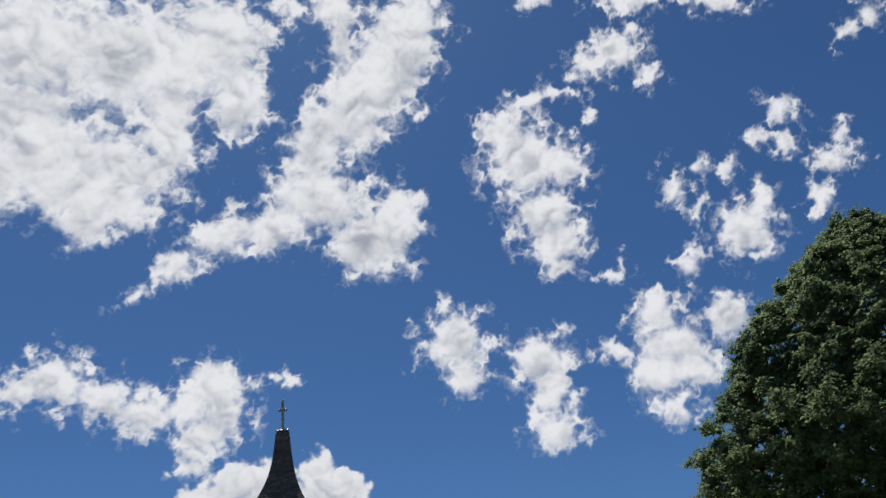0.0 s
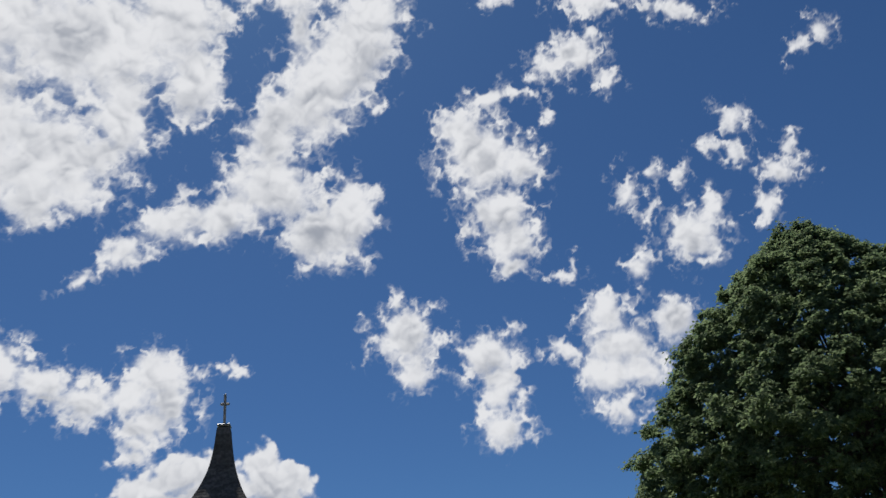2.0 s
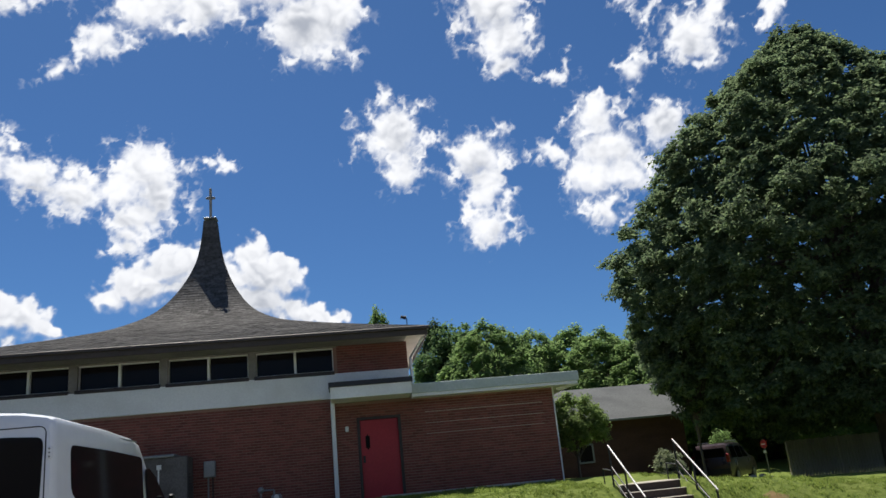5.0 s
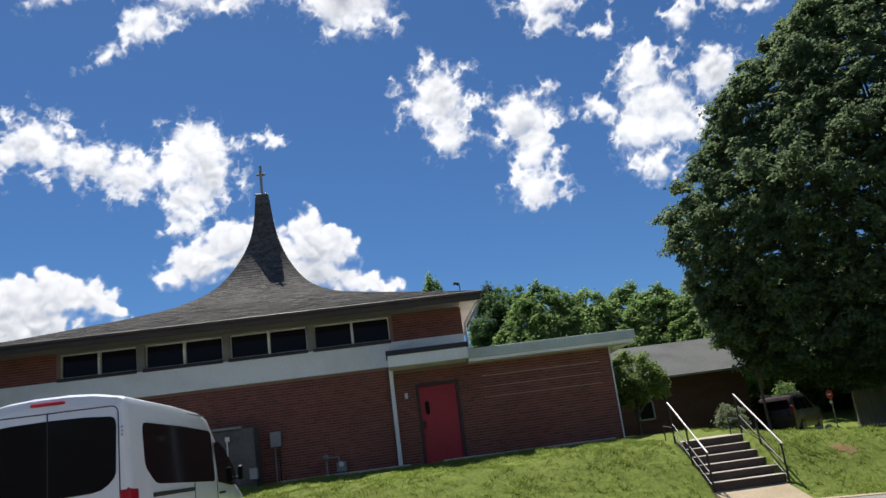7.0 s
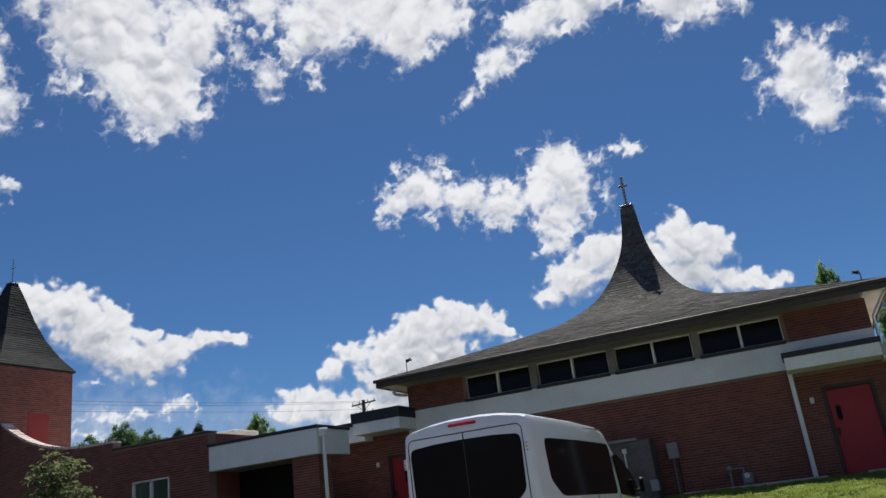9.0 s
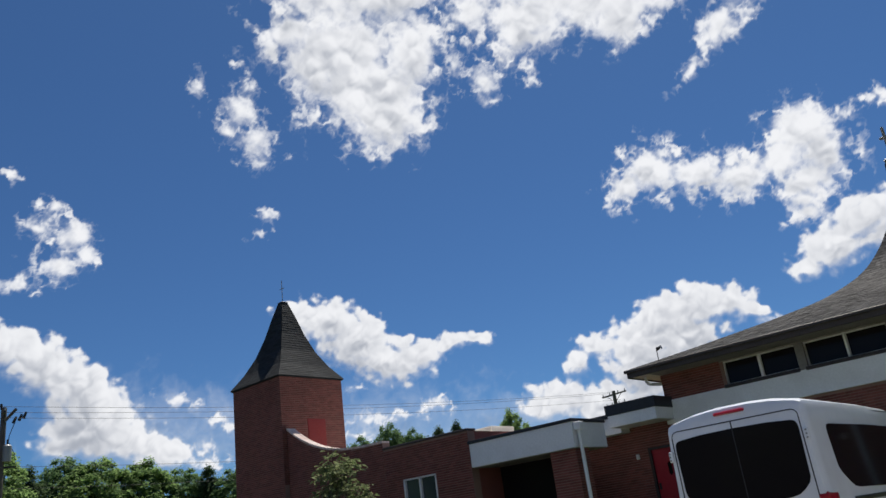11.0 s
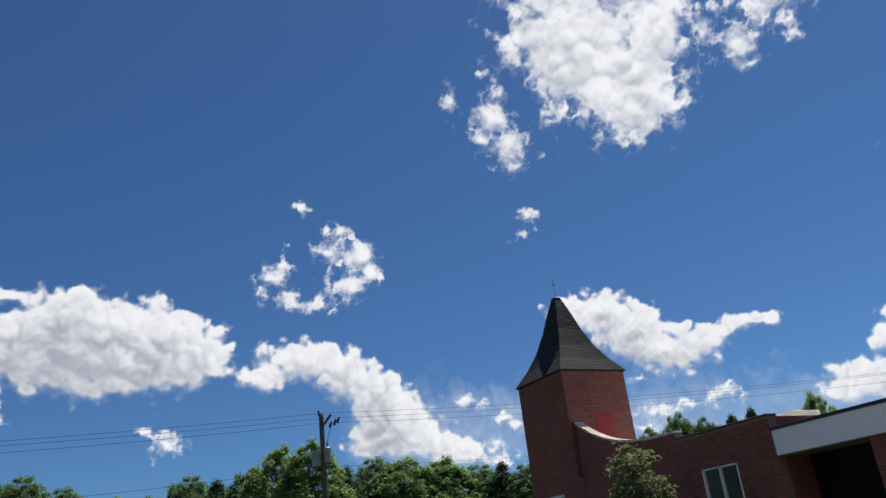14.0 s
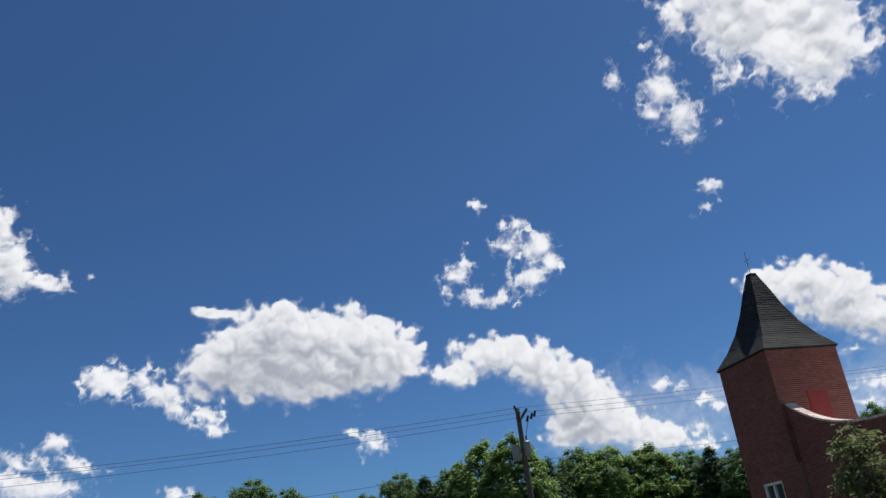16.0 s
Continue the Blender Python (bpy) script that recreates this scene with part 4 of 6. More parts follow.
# ---- trees and shrubs ----
def leaf_cloud(centres, radii, outward, per, size, rnd, flat=0.6, slim=0.33):
    """Leaves as small folded blades filling flattened sprays; most of them face out of the crown and up."""
    n = per * len(centres)
    c = np.repeat(np.asarray(centres), per, axis=0)
    r = np.repeat(np.asarray(radii), per)
    o = np.repeat(np.asarray(outward), per, axis=0)
    d = rnd.normal(size=(n, 3))
    d /= np.linalg.norm(d, axis=1, keepdims=True)
    reach = rnd.uniform(0.1, 1.0, n) ** 0.6 * rnd.choice((0.75, 1.0, 1.25), n)
    d[:, 2] *= flat
    p = c + d * (r * reach)[:, None]
    p[:, 2] -= 0.35 * r * np.hypot(d[:, 0], d[:, 1]) ** 2
    nn = 0.32 * o + 0.35 * d + rnd.normal(size=(n, 3)) * 0.42
    nn[:, 2] += 0.75
    nn /= np.linalg.norm(nn, axis=1, keepdims=True)
    a = np.cross(nn, rnd.normal(size=(n, 3)))
    a /= np.linalg.norm(a, axis=1, keepdims=True)
    b = np.cross(nn, a)
    s = size * rnd.uniform(0.6, 1.35, n)[:, None]
    v = np.stack([p, p + a * s * 0.5 + b * s * slim + nn * s * 0.12, p + a * s - nn * s * 0.08, p + a * s * 0.5 - b * s * slim + nn * s * 0.12], 1).reshape(-1, 3)
    f = np.arange(4 * n).reshape(-1, 4)
    return v, f


def limb_mesh(segs):
    bm = bmesh.new()
    for a, b, r0, r1 in segs:
        rod(bm, a, b, r0, r1, 7)
    return bm


def egg(shape):
    """Crown radius by height, widest low down where shape is large."""
    hs = np.linspace(0, 1, 24)
    rr = (hs + 0.03) ** 0.38 * (1.015 - hs) ** (0.42 + 0.3 * shape)
    return hs, rr / rr.max()


def tree(label, base, height, radius, clumps, per, leaf, material, seed, crown_low=0.2, shape=1.0, trunk_r=0.22, category="tree", name="tree", lean=(0, 0), kinds="trees", profile=None, boughs=36, deep=0.72, slim=0.33, squash=1.0):
    """Tapered trunk, limbs, and a crown of leafy sprays over rounded boughs, with gaps and an uneven outline."""
    rnd = np.random.RandomState(seed)
    t = thing(name, label, category, kinds, at=base)
    z0, z1 = height * crown_low, height
    hs, rr = profile if profile else egg(shape)
    ph, pa = rnd.uniform(0, 1, boughs), rnd.uniform(-math.pi, math.pi, boughs)
    ps, pk = rnd.uniform(0.16, 0.34, boughs), rnd.uniform(0.4, 1.0, boughs)
    area = 2 * math.pi * radius * float(np.mean(rr)) * (z1 - z0)
    rc = math.sqrt(2.5 * area / (clumps * math.pi))
    hh = np.linspace(0, 1, 200)
    wgt = np.interp(hh, hs, rr) + 0.12
    h = np.interp(rnd.uniform(0, 1, clumps), np.cumsum(wgt) / wgt.sum(), hh)
    ang = rnd.uniform(-math.pi, math.pi, clumps)
    turn = np.abs((ang[:, None] - pa + math.pi) % (2 * math.pi) - math.pi)
    tall = (z1 - z0) / max(radius, 0.1)
    swell = np.max(pk * np.exp(-((turn * 0.8) ** 2 + ((h[:, None] - ph) * tall * 0.8) ** 2) / (2 * ps ** 2)), axis=1)
    shell = np.where(rnd.uniform(size=clumps) < deep, rnd.uniform(0.84, 1.02, clumps), rnd.uniform(0.3, 0.84, clumps))
    rad = radius * np.interp(h, hs, rr) * shell * (0.83 + 0.22 * swell)
    cs = np.stack([np.cos(ang) * rad + lean[0] * h, np.sin(ang) * rad * squash + lean[1] * h, z0 + h * (z1 - z0) - rc * 0.4 + rc * 0.5 * rnd.normal(size=clumps)], 1)
    out = np.stack([np.cos(ang), np.sin(ang), (h - 0.35) * 1.6], 1)
    out /= np.linalg.norm(out, axis=1, keepdims=True)
    rs = rc * rnd.uniform(0.6, 1.3, clumps)
    segs, top = [], np.array((lean[0] * 0.2, lean[1] * 0.2, height * 0.62))
    prev, pr = np.zeros(3), trunk_r
    steps = 6
    for i in range(1, steps + 1):
        cur = top * i / steps + np.array((rnd.uniform(-1, 1), rnd.uniform(-1, 1), 0)) * radius * 0.02
        r1 = trunk_r * (1 - 0.75 * i / steps)
        segs.append((prev, cur, pr, r1))
        prev, pr = cur, r1
    part("trunk", limb_mesh(segs), BARK, t)
    limbs = []
    for c in cs[::max(1, clumps // 70)]:
        s = top * rnd.uniform(0.35, 0.95)
        m = (s + c) / 2 + np.array((0, 0, radius * 0.05))
        limbs += [(s, m, trunk_r * 0.22, trunk_r * 0.14), (m, c, trunk_r * 0.14, trunk_r * 0.05)]
    part("branchwork", limb_mesh(limbs), BARK, t, kind="stuff")
    v, f = leaf_cloud(cs, rs, out, per, leaf, rnd, slim=slim)
    mesh_from("crown", v, f, material, t)
    return t


GZ1 = 1.2


def soil(x, y):
    return float(ground_z(np.array(float(x)), np.array(float(y)))) - 0.06


BIG_CROWN = (np.array((0.0, 0.04, 0.12, 0.25, 0.38, 0.48, 0.51, 0.66, 0.79, 0.89, 1.0)), np.array((0.55, 0.75, 0.86, 0.96, 1.0, 0.98, 0.85, 0.73, 0.51, 0.32, 0.06)))
tree("tall dense green broadleaf tree in the yard by the fence", (22.4, 31.5, soil(22.4, 31.5)), 20.6, 10.3, 4600, 96, 0.19, LEAF, 4, 0.13, 1.0, 0.42, profile=BIG_CROWN, boughs=90, squash=0.72)
tree("small green tree at the brick corner", (7.6, 26.3, GZ1), 2.9, 1.12, 200, 80, 0.105, LEAF_BUSH, 14, 0.46, 0.6, 0.05, kinds="small trees", boughs=14, slim=0.24)
tree("small silvery green shrub by the steps", (8.9, 22.0, soil(8.9, 22.0)), 0.82, 0.40, 60, 80, 0.07, LEAF_PALE, 17, 0.03, 0.3, 0.03, "shrub", "shrub", kinds="shrubs", slim=0.2)
tree("small silvery green tree before the office window", (-20.05, 17.1, 0.9), 3.85, 1.0, 110, 30, 0.2, LEAF_SILVER, 23, 0.25, 0.5, 0.06, kinds="small trees", boughs=16, slim=0.2, deep=0.55)
tree("dense green tree behind the board fence", (27.5, 47.6, soil(27.5, 47.6)), 10.5, 4.3, 420, 70, 0.25, LEAF, 83, 0.22, 0.6, 0.2)
for k in range(6):
    tree("dense dark green shrub closing the shaded yard", (18.6 + k * 3.1, 54.5 - k * 0.2, soil(18.6 + k * 3.1, 54.5 - k * 0.2)), 5.2 + 0.5 * (k % 3), 2.5, 120, 50, 0.3, LEAF_DARK, 101 + k, 0.0, 0.3, 0.08, "shrub", "shrub", kinds="shrubs", boughs=12)
tree("sunlit light green shrub in the shaded yard", (21.2, 44.0, soil(21.2, 44.0)), 2.9, 0.8, 90, 50, 0.13, LEAF_LIGHT, 71, 0.1, 0.5, 0.05, "shrub", "shrub", kinds="shrubs", boughs=10)
tree("loose light green shrub behind the board fence", (27.4, 44.6, soil(27.4, 44.6)), 3.6, 1.3, 90, 60, 0.17, LEAF_LIGHT, 73, 0.1, 0.5, 0.05, "shrub", "shrub", kinds="shrubs", boughs=10)

tree("slender young tree in front of the dark house corner", (14.9, 33.0, soil(14.9, 33.0)), 7.2, 1.5, 160, 80, 0.17, LEAF, 61, 0.62, 0.6, 0.07)
far_a = tree("green tree in a distant tree line", (0, 58, 1.2), 12.5, 4.6, 760, 66, 0.25, LEAF_DARK, 31, 0.05, 0.7, 0.25, kinds="distant trees")
far_b = tree("light green tree in a distant tree line", (6, 60, 1.2), 11.0, 4.2, 760, 66, 0.24, LEAF_LIGHT, 37, 0.05, 0.6, 0.25, kinds="distant trees")
far_c = tree("tall dark pine in a distant tree line", (2.6, 56, 1.2), 13.0, 2.6, 460, 60, 0.21, LEAF_PINE, 43, 0.1, 1.9, 0.2, kinds="distant trees", boughs=50)
FAR = (far_a, far_b, far_c)


def far_tree(kind, az, dist, top_el, widen=1.0, turn=0):
    """A copy of a distant tree so tall that its top stands top_el degrees up from the eye."""
    a = radians(az)
    src = FAR[kind]
    base = (12.5, 11.0, 13.0)[kind]
    h = 1.6 - GZ1 + dist * math.tan(radians(top_el))
    s = h / base * 1.03
    o = copy_thing(src, pose(-math.sin(a) * dist, math.cos(a) * dist, GZ1, 0, 0, turn))
    o.scale = (s * widen, s * widen, s)
    return o


for o, spec in ((far_a, (-8.4, 62, 10.8)), (far_b, (-10.8, 57, 10.5)), (far_c, (-7.0, 62, 10.9))):
    a = radians(spec[0])
    o.location = (-math.sin(a) * spec[1], math.cos(a) * spec[1], GZ1)
for kind, az, dist, el, wd in ((1, -3.1, 72, 11.9, 0.42), (1, -14.0, 64, 9.4, 1.0), (1, -12.3, 66, 8.9, 1.1), (1, -16.6, 66, 9.3, 1.1), (1, -18.8, 62, 8.8, 1.2), (1, -21.5, 60, 8.5, 1.2), (1, -24.5, 58, 8.5, 1.3), (1, -28, 60, 8.5, 1.4), (0, -33, 60, 8.5, 1.4),
                               (0, 47.8, 84, 7.4, 0.6), (2, 46.8, 86, 7.0, 1.2), (0, 45.8, 84, 8.0, 0.6), (2, 44.9, 86, 7.3, 1.2), (0, 44.1, 84, 7.5, 0.5), (2, 43.2, 86, 6.9, 1.4), (2, 42.3, 84, 7.5, 1.0), (2, 41.0, 84, 7.75, 0.8), (0, 41.7, 86, 6.8, 0.9), (0, 48.6, 86, 6.8, 0.9), (0, 49.4, 88, 6.6, 1.0), (0, 40.2, 88, 6.3, 0.8), (1, 37.0, 84, 7.7, 0.6),
                               (0, 56.2, 92, 6.2, 1.2), (2, 58.0, 92, 6.6, 1.3), (0, 59.8, 94, 6.5, 1.2), (1, 62.2, 92, 7.0, 1.2), (1, 64.8, 90, 7.3, 1.2), (0, 66.9, 92, 7.7, 1.0), (2, 68.8, 88, 7.4, 1.3), (1, 71.2, 78, 8.9, 0.9), (1, 73.4, 80, 8.8, 0.9), (0, 75.4, 88, 7.6, 1.0), (2, 77.4, 88, 7.3, 1.3), (0, 79.2, 92, 7.6, 0.9), (0, 81.5, 96, 6.5, 0.9), (1, 84.0, 96, 6.4, 1.0), (0, 86.8, 94, 7.4, 0.8), (0, 89.2, 86, 8.2, 0.9), (0, 92.5, 90, 7.6, 0.9), (1, 95.5, 92, 7.0, 1.0), (0, 99, 92, 7.4, 1.0), (0, 103, 92, 7.4, 1.1), (1, 107, 92, 7.4, 1.1)):
    far_tree(kind, az, dist, el, wd, (az * 37) % 360)
# Unseen trees behind the eye, added as a dark horizon for glass reflections
for k in range(30):
    far_tree(k % 2, 115 + k * 7.0, 70 + (k * 13) % 20, 8.0 + (k * 5) % 4 * 0.6, 1.5, k * 47)


# ---- house beyond the steps ----
house = thing("house", "low dark brick house with a grey gable roof", "house")
part("wall", boxed(8.6, 15.6, 36.0, 44.0, 0.2, 3.75), HOUSEBRICK, house, "brown brick wall coloured darker for tree shade")
gr = loft([[(7.9, 35.4, 3.66), (7.9, 40.0, 5.55), (7.9, 44.6, 3.66), (7.9, 44.6, 3.56), (7.9, 40.0, 5.42), (7.9, 35.4, 3.56)], [(16.2, 35.4, 3.66), (16.2, 40.0, 5.55), (16.2, 44.6, 3.66), (16.2, 44.6, 3.56), (16.2, 40.0, 5.42), (16.2, 35.4, 3.56)]])
part("roof", gr, HOUSEROOF, house, "grey shingle gable roof")
part("gutter", boxed(7.9, 16.2, 35.3, 35.42, 3.57, 3.66, bevel=0.01), METALPAINT, house, "grey eave gutter")
gab = bmesh.new()
gab.faces.new([gab.verts.new(p) for p in ((8.6, 36.0, 3.74), (8.6, 44.0, 3.74), (8.6, 40.0, 5.4))])
bmesh.ops.solidify(gab, geom=gab.faces[:], thickness=0.2)
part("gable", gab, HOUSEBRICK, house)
hw = part("window", boxed(10.45, 11.1, 35.93, 35.99, 1.9, 2.65), DARKGLASS, house, "small white framed window")
fr = bmesh.new()
for a in ((10.4, 10.47, 1.85, 2.7), (11.08, 11.15, 1.85, 2.7), (10.4, 11.15, 2.63, 2.7), (10.4, 11.15, 1.85, 1.92)):
    box(fr, a[0], a[1], 35.9, 35.98, a[2], a[3])
# White frame given the grey steel colour to stand for the tree shade
part("window_frame", fr, METALPAINT, hw)

# ---- yard beyond: fence, stop sign, parked car ----
FENCEWOOD = surface("weathered_fence_wood", (0.34, 0.30, 0.265), (0.43, 0.385, 0.34), 0.9, grain=20, stain=1.5, bump=0.3, stretch=(1, 1, 0.15), c3=(0.28, 0.25, 0.22))
fence = thing("fence", "weathered brown wooden board fence", "fence")
for i in range(52):
    x = 20.4 + i * 0.152
    part("board", boxed(x, x + 0.14, 36.0 - i * 0.012, 36.025 - i * 0.012, 0.1, 2.0 + 0.02 * math.sin(i * 2.1), bevel=0.005), FENCEWOOD, fence)
for i in range(4):
    part("post", boxed(20.4 + i * 2.5, 20.52 + i * 2.5, 36.03 - i * 0.197, 36.15 - i * 0.197, 0.0, 1.95), FENCEWOOD, fence)
for z in (0.6, 1.5):
    part("rail", boxed(0, 7.9, 0.028, 0.07, z, z + 0.09, m=pose(20.4, 36.0, 0, 0, 0, -4.5)), FENCEWOOD, fence)
# Pale lumps put where sunlight flecks the shaded yard
FLECK = surface("pale_sun_fleck", (0.50, 0.48, 0.45), (0.62, 0.60, 0.56), 0.9, grain=12, stain=4.0, bump=0.4)
for k, (x, y, r) in enumerate(((17.0, 33.2, 0.16), (17.35, 33.0, 0.20), (17.75, 33.1, 0.15), (20.2, 33.6, 0.14), (20.55, 33.6, 0.12))):
    st = bmesh.new()
    bmesh.ops.create_icosphere(st, subdivisions=2, radius=r, matrix=pose(x, y, float(ground_z(np.array(x), np.array(y))) + r * 0.45, 0, 0, k * 40) @ Matrix.Diagonal((1.25, 0.9, 0.7, 1)))
    for v in st.verts:
        v.co += Vector((math.sin(v.co.z * 31 + k), math.sin(v.co.x * 29), math.sin(v.co.y * 33))) * r * 0.09
    tagged(part("sun_fleck", st, FLECK), "pale lump standing in for a sun fleck in the yard", "stone", "garden stones")

SIGNRED = surface("red_sign_face", (0.50, 0.03, 0.03), (0.56, 0.04, 0.04), 0.4, grain=30, bump=0.02)
sign = thing("stop_sign", "red octagonal road sign on a steel post", "road sign", at=(22.8, 42.5, soil(22.8, 42.5)))
part("post", rods(((0, 0, -0.1), (0, 0, 2.1)), r=0.03), METALPAINT, sign)
oct8 = bmesh.new()
bmesh.ops.create_cone(oct8, cap_ends=True, segments=8, radius1=0.24, radius2=0.24, depth=0.02, matrix=pose(0, 0, 0, 0, 0, -70) @ pose(0, -0.05, 1.83, 90, 22.5, 0))
part("sign_face", oct8, SIGNRED, sign, "red octagon")
part("sign_border", boxed(-0.14, 0.14, -0.066, -0.062, 1.80, 1.86, m=pose(0, 0, 0, 0, 0, -70)), WHITEFRAME, sign)
part("lower_plate", boxed(-0.1, 0.1, -0.06, -0.045, 1.36, 1.5, m=pose(0, 0, 0, 0, 0, -70)), WHITEFRAME, sign, "small white plate")

CARDARK = surface("dark_maroon_car_paint", (0.055, 0.036, 0.044), (0.075, 0.048, 0.058), 0.3, 0.2, grain=6, stain=1.5, bump=0.0)


def parked_car(label, place, paint):
    """A tall estate: upright tail, long roof, short bonnet."""
    car = thing("car", label, "car", "parked cars")
    prof = ((-2.28, 0.42, 0.80), (-2.24, 0.34, 1.10), (-2.16, 0.30, 1.55), (-2.02, 0.30, 1.76), (-1.6, 0.30, 1.84), (-0.5, 0.30, 1.87), (0.3, 0.30, 1.82), (1.0, 0.30, 1.22), (1.85, 0.32, 1.10), (2.2, 0.34, 0.86), (2.28, 0.42, 0.66))
    rings = []
    for y, zl, zt in prof:
        w = 0.93 if abs(y) < 2.0 else 0.88
        wt = 0.72 if zt > 1.4 else w - 0.05
        belt = min(1.08, zt - 0.05)
        rings.append([(-w + 0.04, y, zl), (-w, y, zl + 0.15), (-w, y, belt), (-wt - 0.05, y, zt - 0.06 * (zt > 1.4)), (-wt + 0.06, y, zt), (wt - 0.06, y, zt), (wt + 0.05, y, zt - 0.06 * (zt > 1.4)), (w, y, belt), (w, y, zl + 0.15), (w - 0.04, y, zl)])
    body = smooth(part("body", loft(rings), paint, car), 30)
    for sx in (1, -1):
        for ya, yb, yc, yd in ((-1.85, -1.0, -1.0, -1.75), (-0.92, -0.1, -0.1, -0.92), (-0.02, 0.85, 0.28, -0.02)):
            gl = bmesh.new()
            gl.faces.new([gl.verts.new(p) for p in ((sx * 0.925, ya, 1.14), (sx * 0.925, yb, 1.14), (sx * 0.80, yc, 1.68), (sx * 0.80, yd, 1.68))])
            bmesh.ops.solidify(gl, geom=gl.faces[:], thickness=0.012)
            part("side_window", gl, DARKGLASS, body)
        for y in (-1.4, 1.4):
            wb = bmesh.new()
            bmesh.ops.create_cone(wb, cap_ends=True, segments=20, radius1=0.35, radius2=0.35, depth=0.22, matrix=pose(sx * 0.83, y, 0.35, 0, 90, 0))
            w = part("wheel", wb, RUBBER, car, "black tyre")
            rb = bmesh.new()
            bmesh.ops.create_cone(rb, cap_ends=True, segments=14, radius1=0.22, radius2=0.2, depth=0.03, matrix=pose(sx * 0.945, y, 0.35, 0, 90, 0))
            part("rim", rb, METALPAINT, w)
        part("tail_lamp", boxed(sx * 0.82 - 0.07, sx * 0.82 + 0.07, -2.27, -2.1, 0.95, 1.35, bevel=0.02), REDLENS, car)
        part("roof_rail", rods(((sx * 0.66, -1.7, 1.92), (sx * 0.66, 0.1, 1.92)), r=0.025), METALPAINT, car, "grey roof rail")
    part("rear_window", boxed(-0.68, 0.68, -2.225, -2.15, 1.2, 1.64, bevel=0.02), DARKGLASS, body)
    part("bumper", boxed(-0.88, 0.88, -2.36, -2.2, 0.42, 0.68, bevel=0.04), BLACKPLASTIC, car)
    car.matrix_world = place
    return car


parked_car("dark maroon estate car parked in deep tree shade", pose(18.5, 38.6, float(ground_z(np.array(18.5), np.array(38.6))), 0, 0, -42), CARDARK)

# ---- equipment along the church wall ----
hvac = thing("air_conditioner", "weathered grey outdoor air conditioning cabinet", "air conditioner")
part("cabinet", boxed(-5.30, -4.08, 22.35, 23.15, 1.30, 2.92, bevel=0.02), UNITMETAL, hvac)
part("lid", boxed(-5.36, -4.40, 22.28, 23.2, 2.92, 2.99, bevel=0.015), METALPAINT, hvac, "pale overhanging top panel")
for k in range(12):
    part("louvre", boxed(-4.06, -4.04, 22.5, 23.0, 1.5 + k * 0.085, 1.55 + k * 0.085), UNITMETAL, hvac)
part("conduit", rods(((-4.80, 22.3, 1.3), (-4.80, 22.3, 2.7)), r=0.02), WHITEFRAME, hvac, "white conduit")
part("label_plate", boxed(-4.86, -4.74, 22.335, 22.345, 2.62, 2.74), WHITEFRAME, hvac)
part("service_box", boxed(-4.25, -4.02, 22.2, 22.34, 1.55, 1.85, bevel=0.02), METALPAINT, hvac)
part("base_pad", boxed(-5.5, -3.9, 22.1, 23.3, 1.15, 1.31), CONCRETE, hvac)

meterbox = thing("electric_box", "grey steel electrical box on the brick wall", "electrical box")
part("case", boxed(-3.83, -3.52, 23.32, 23.488, 2.34, 2.78, bevel=0.015), METALPAINT, meterbox)
part("door", boxed(-3.81, -3.54, 23.305, 23.32, 2.37, 2.75), METALPAINT, meterbox)
part("conduit", rods(((-3.72, 23.44, 1.3), (-3.72, 23.44, 2.34)), r=0.022), METALPAINT, meterbox)
part("conduit", rods(((-3.60, 23.44, 1.3), (-3.60, 23.44, 2.34)), r=0.018), BLACKSTEEL, meterbox)

gas = thing("gas_meter", "grey gas meter with pipework by the wall", "gas meter")
gm = bmesh.new()
box(gm, -2.02, -1.74, 23.15, 23.38, 1.42, 1.74, bevel=0.05)
part("meter_body", gm, METALPAINT, gas)
dial = bmesh.new()
bmesh.ops.create_cone(dial, cap_ends=True, segments=16, radius1=0.07, radius2=0.07, depth=0.03, matrix=pose(-1.88, 23.14, 1.66, 90, 0, 0))
part("dial", dial, WHITEFRAME, gas, "white dial")
part("pipe", rods(((-2.3, 23.3, 1.3), (-2.3, 23.3, 1.86)), ((-2.3, 23.3, 1.86), (-1.95, 23.3, 1.86)), ((-1.95, 23.3, 1.86), (-1.95, 23.3, 1.7)), r=0.025), METALPAINT, gas)
reg = bmesh.new()
bmesh.ops.create_uvsphere(reg, u_segments=12, v_segments=8, radius=0.09, matrix=pose(-2.3, 23.28, 1.88))
part("regulator", reg, METALPAINT, gas)

# ---- small lamps standing on the eave ----


def roof_lamp(x, y, z, turn):
    lamp = thing("floodlight", "small black floodlight on a roof bracket", "floodlight", "roof floodlights", at=(x, y, z))
    part("bracket", rods(((0, 0, -0.12), (0, 0, 0.24)), r=0.014), BLACKSTEEL, lamp)
    hd = bmesh.new()
    bmesh.ops.create_cone(hd, cap_ends=True, segments=14, radius1=0.06, radius2=0.035, depth=0.15, matrix=pose(math.cos(turn) * 0.09, 0, 0.26, 0, 75 if math.cos(turn) > 0 else -75, 0))
    part("head", hd, BLACKSTEEL, lamp)
    rg = bmesh.new()
    bmesh.ops.create_cone(rg, cap_ends=True, segments=14, radius1=0.063, radius2=0.063, depth=0.02, matrix=pose(math.cos(turn) * 0.165, 0, 0.27, 0, 75 if math.cos(turn) > 0 else -75, 0))
    part("rim", rg, METALPAINT, lamp)
    return lamp


roof_lamp(-11.3, 22.75, 6.2, 0.0)
roof_lamp(2.05, 23.0, 6.1, math.pi)

# ---- utility poles and cables ----


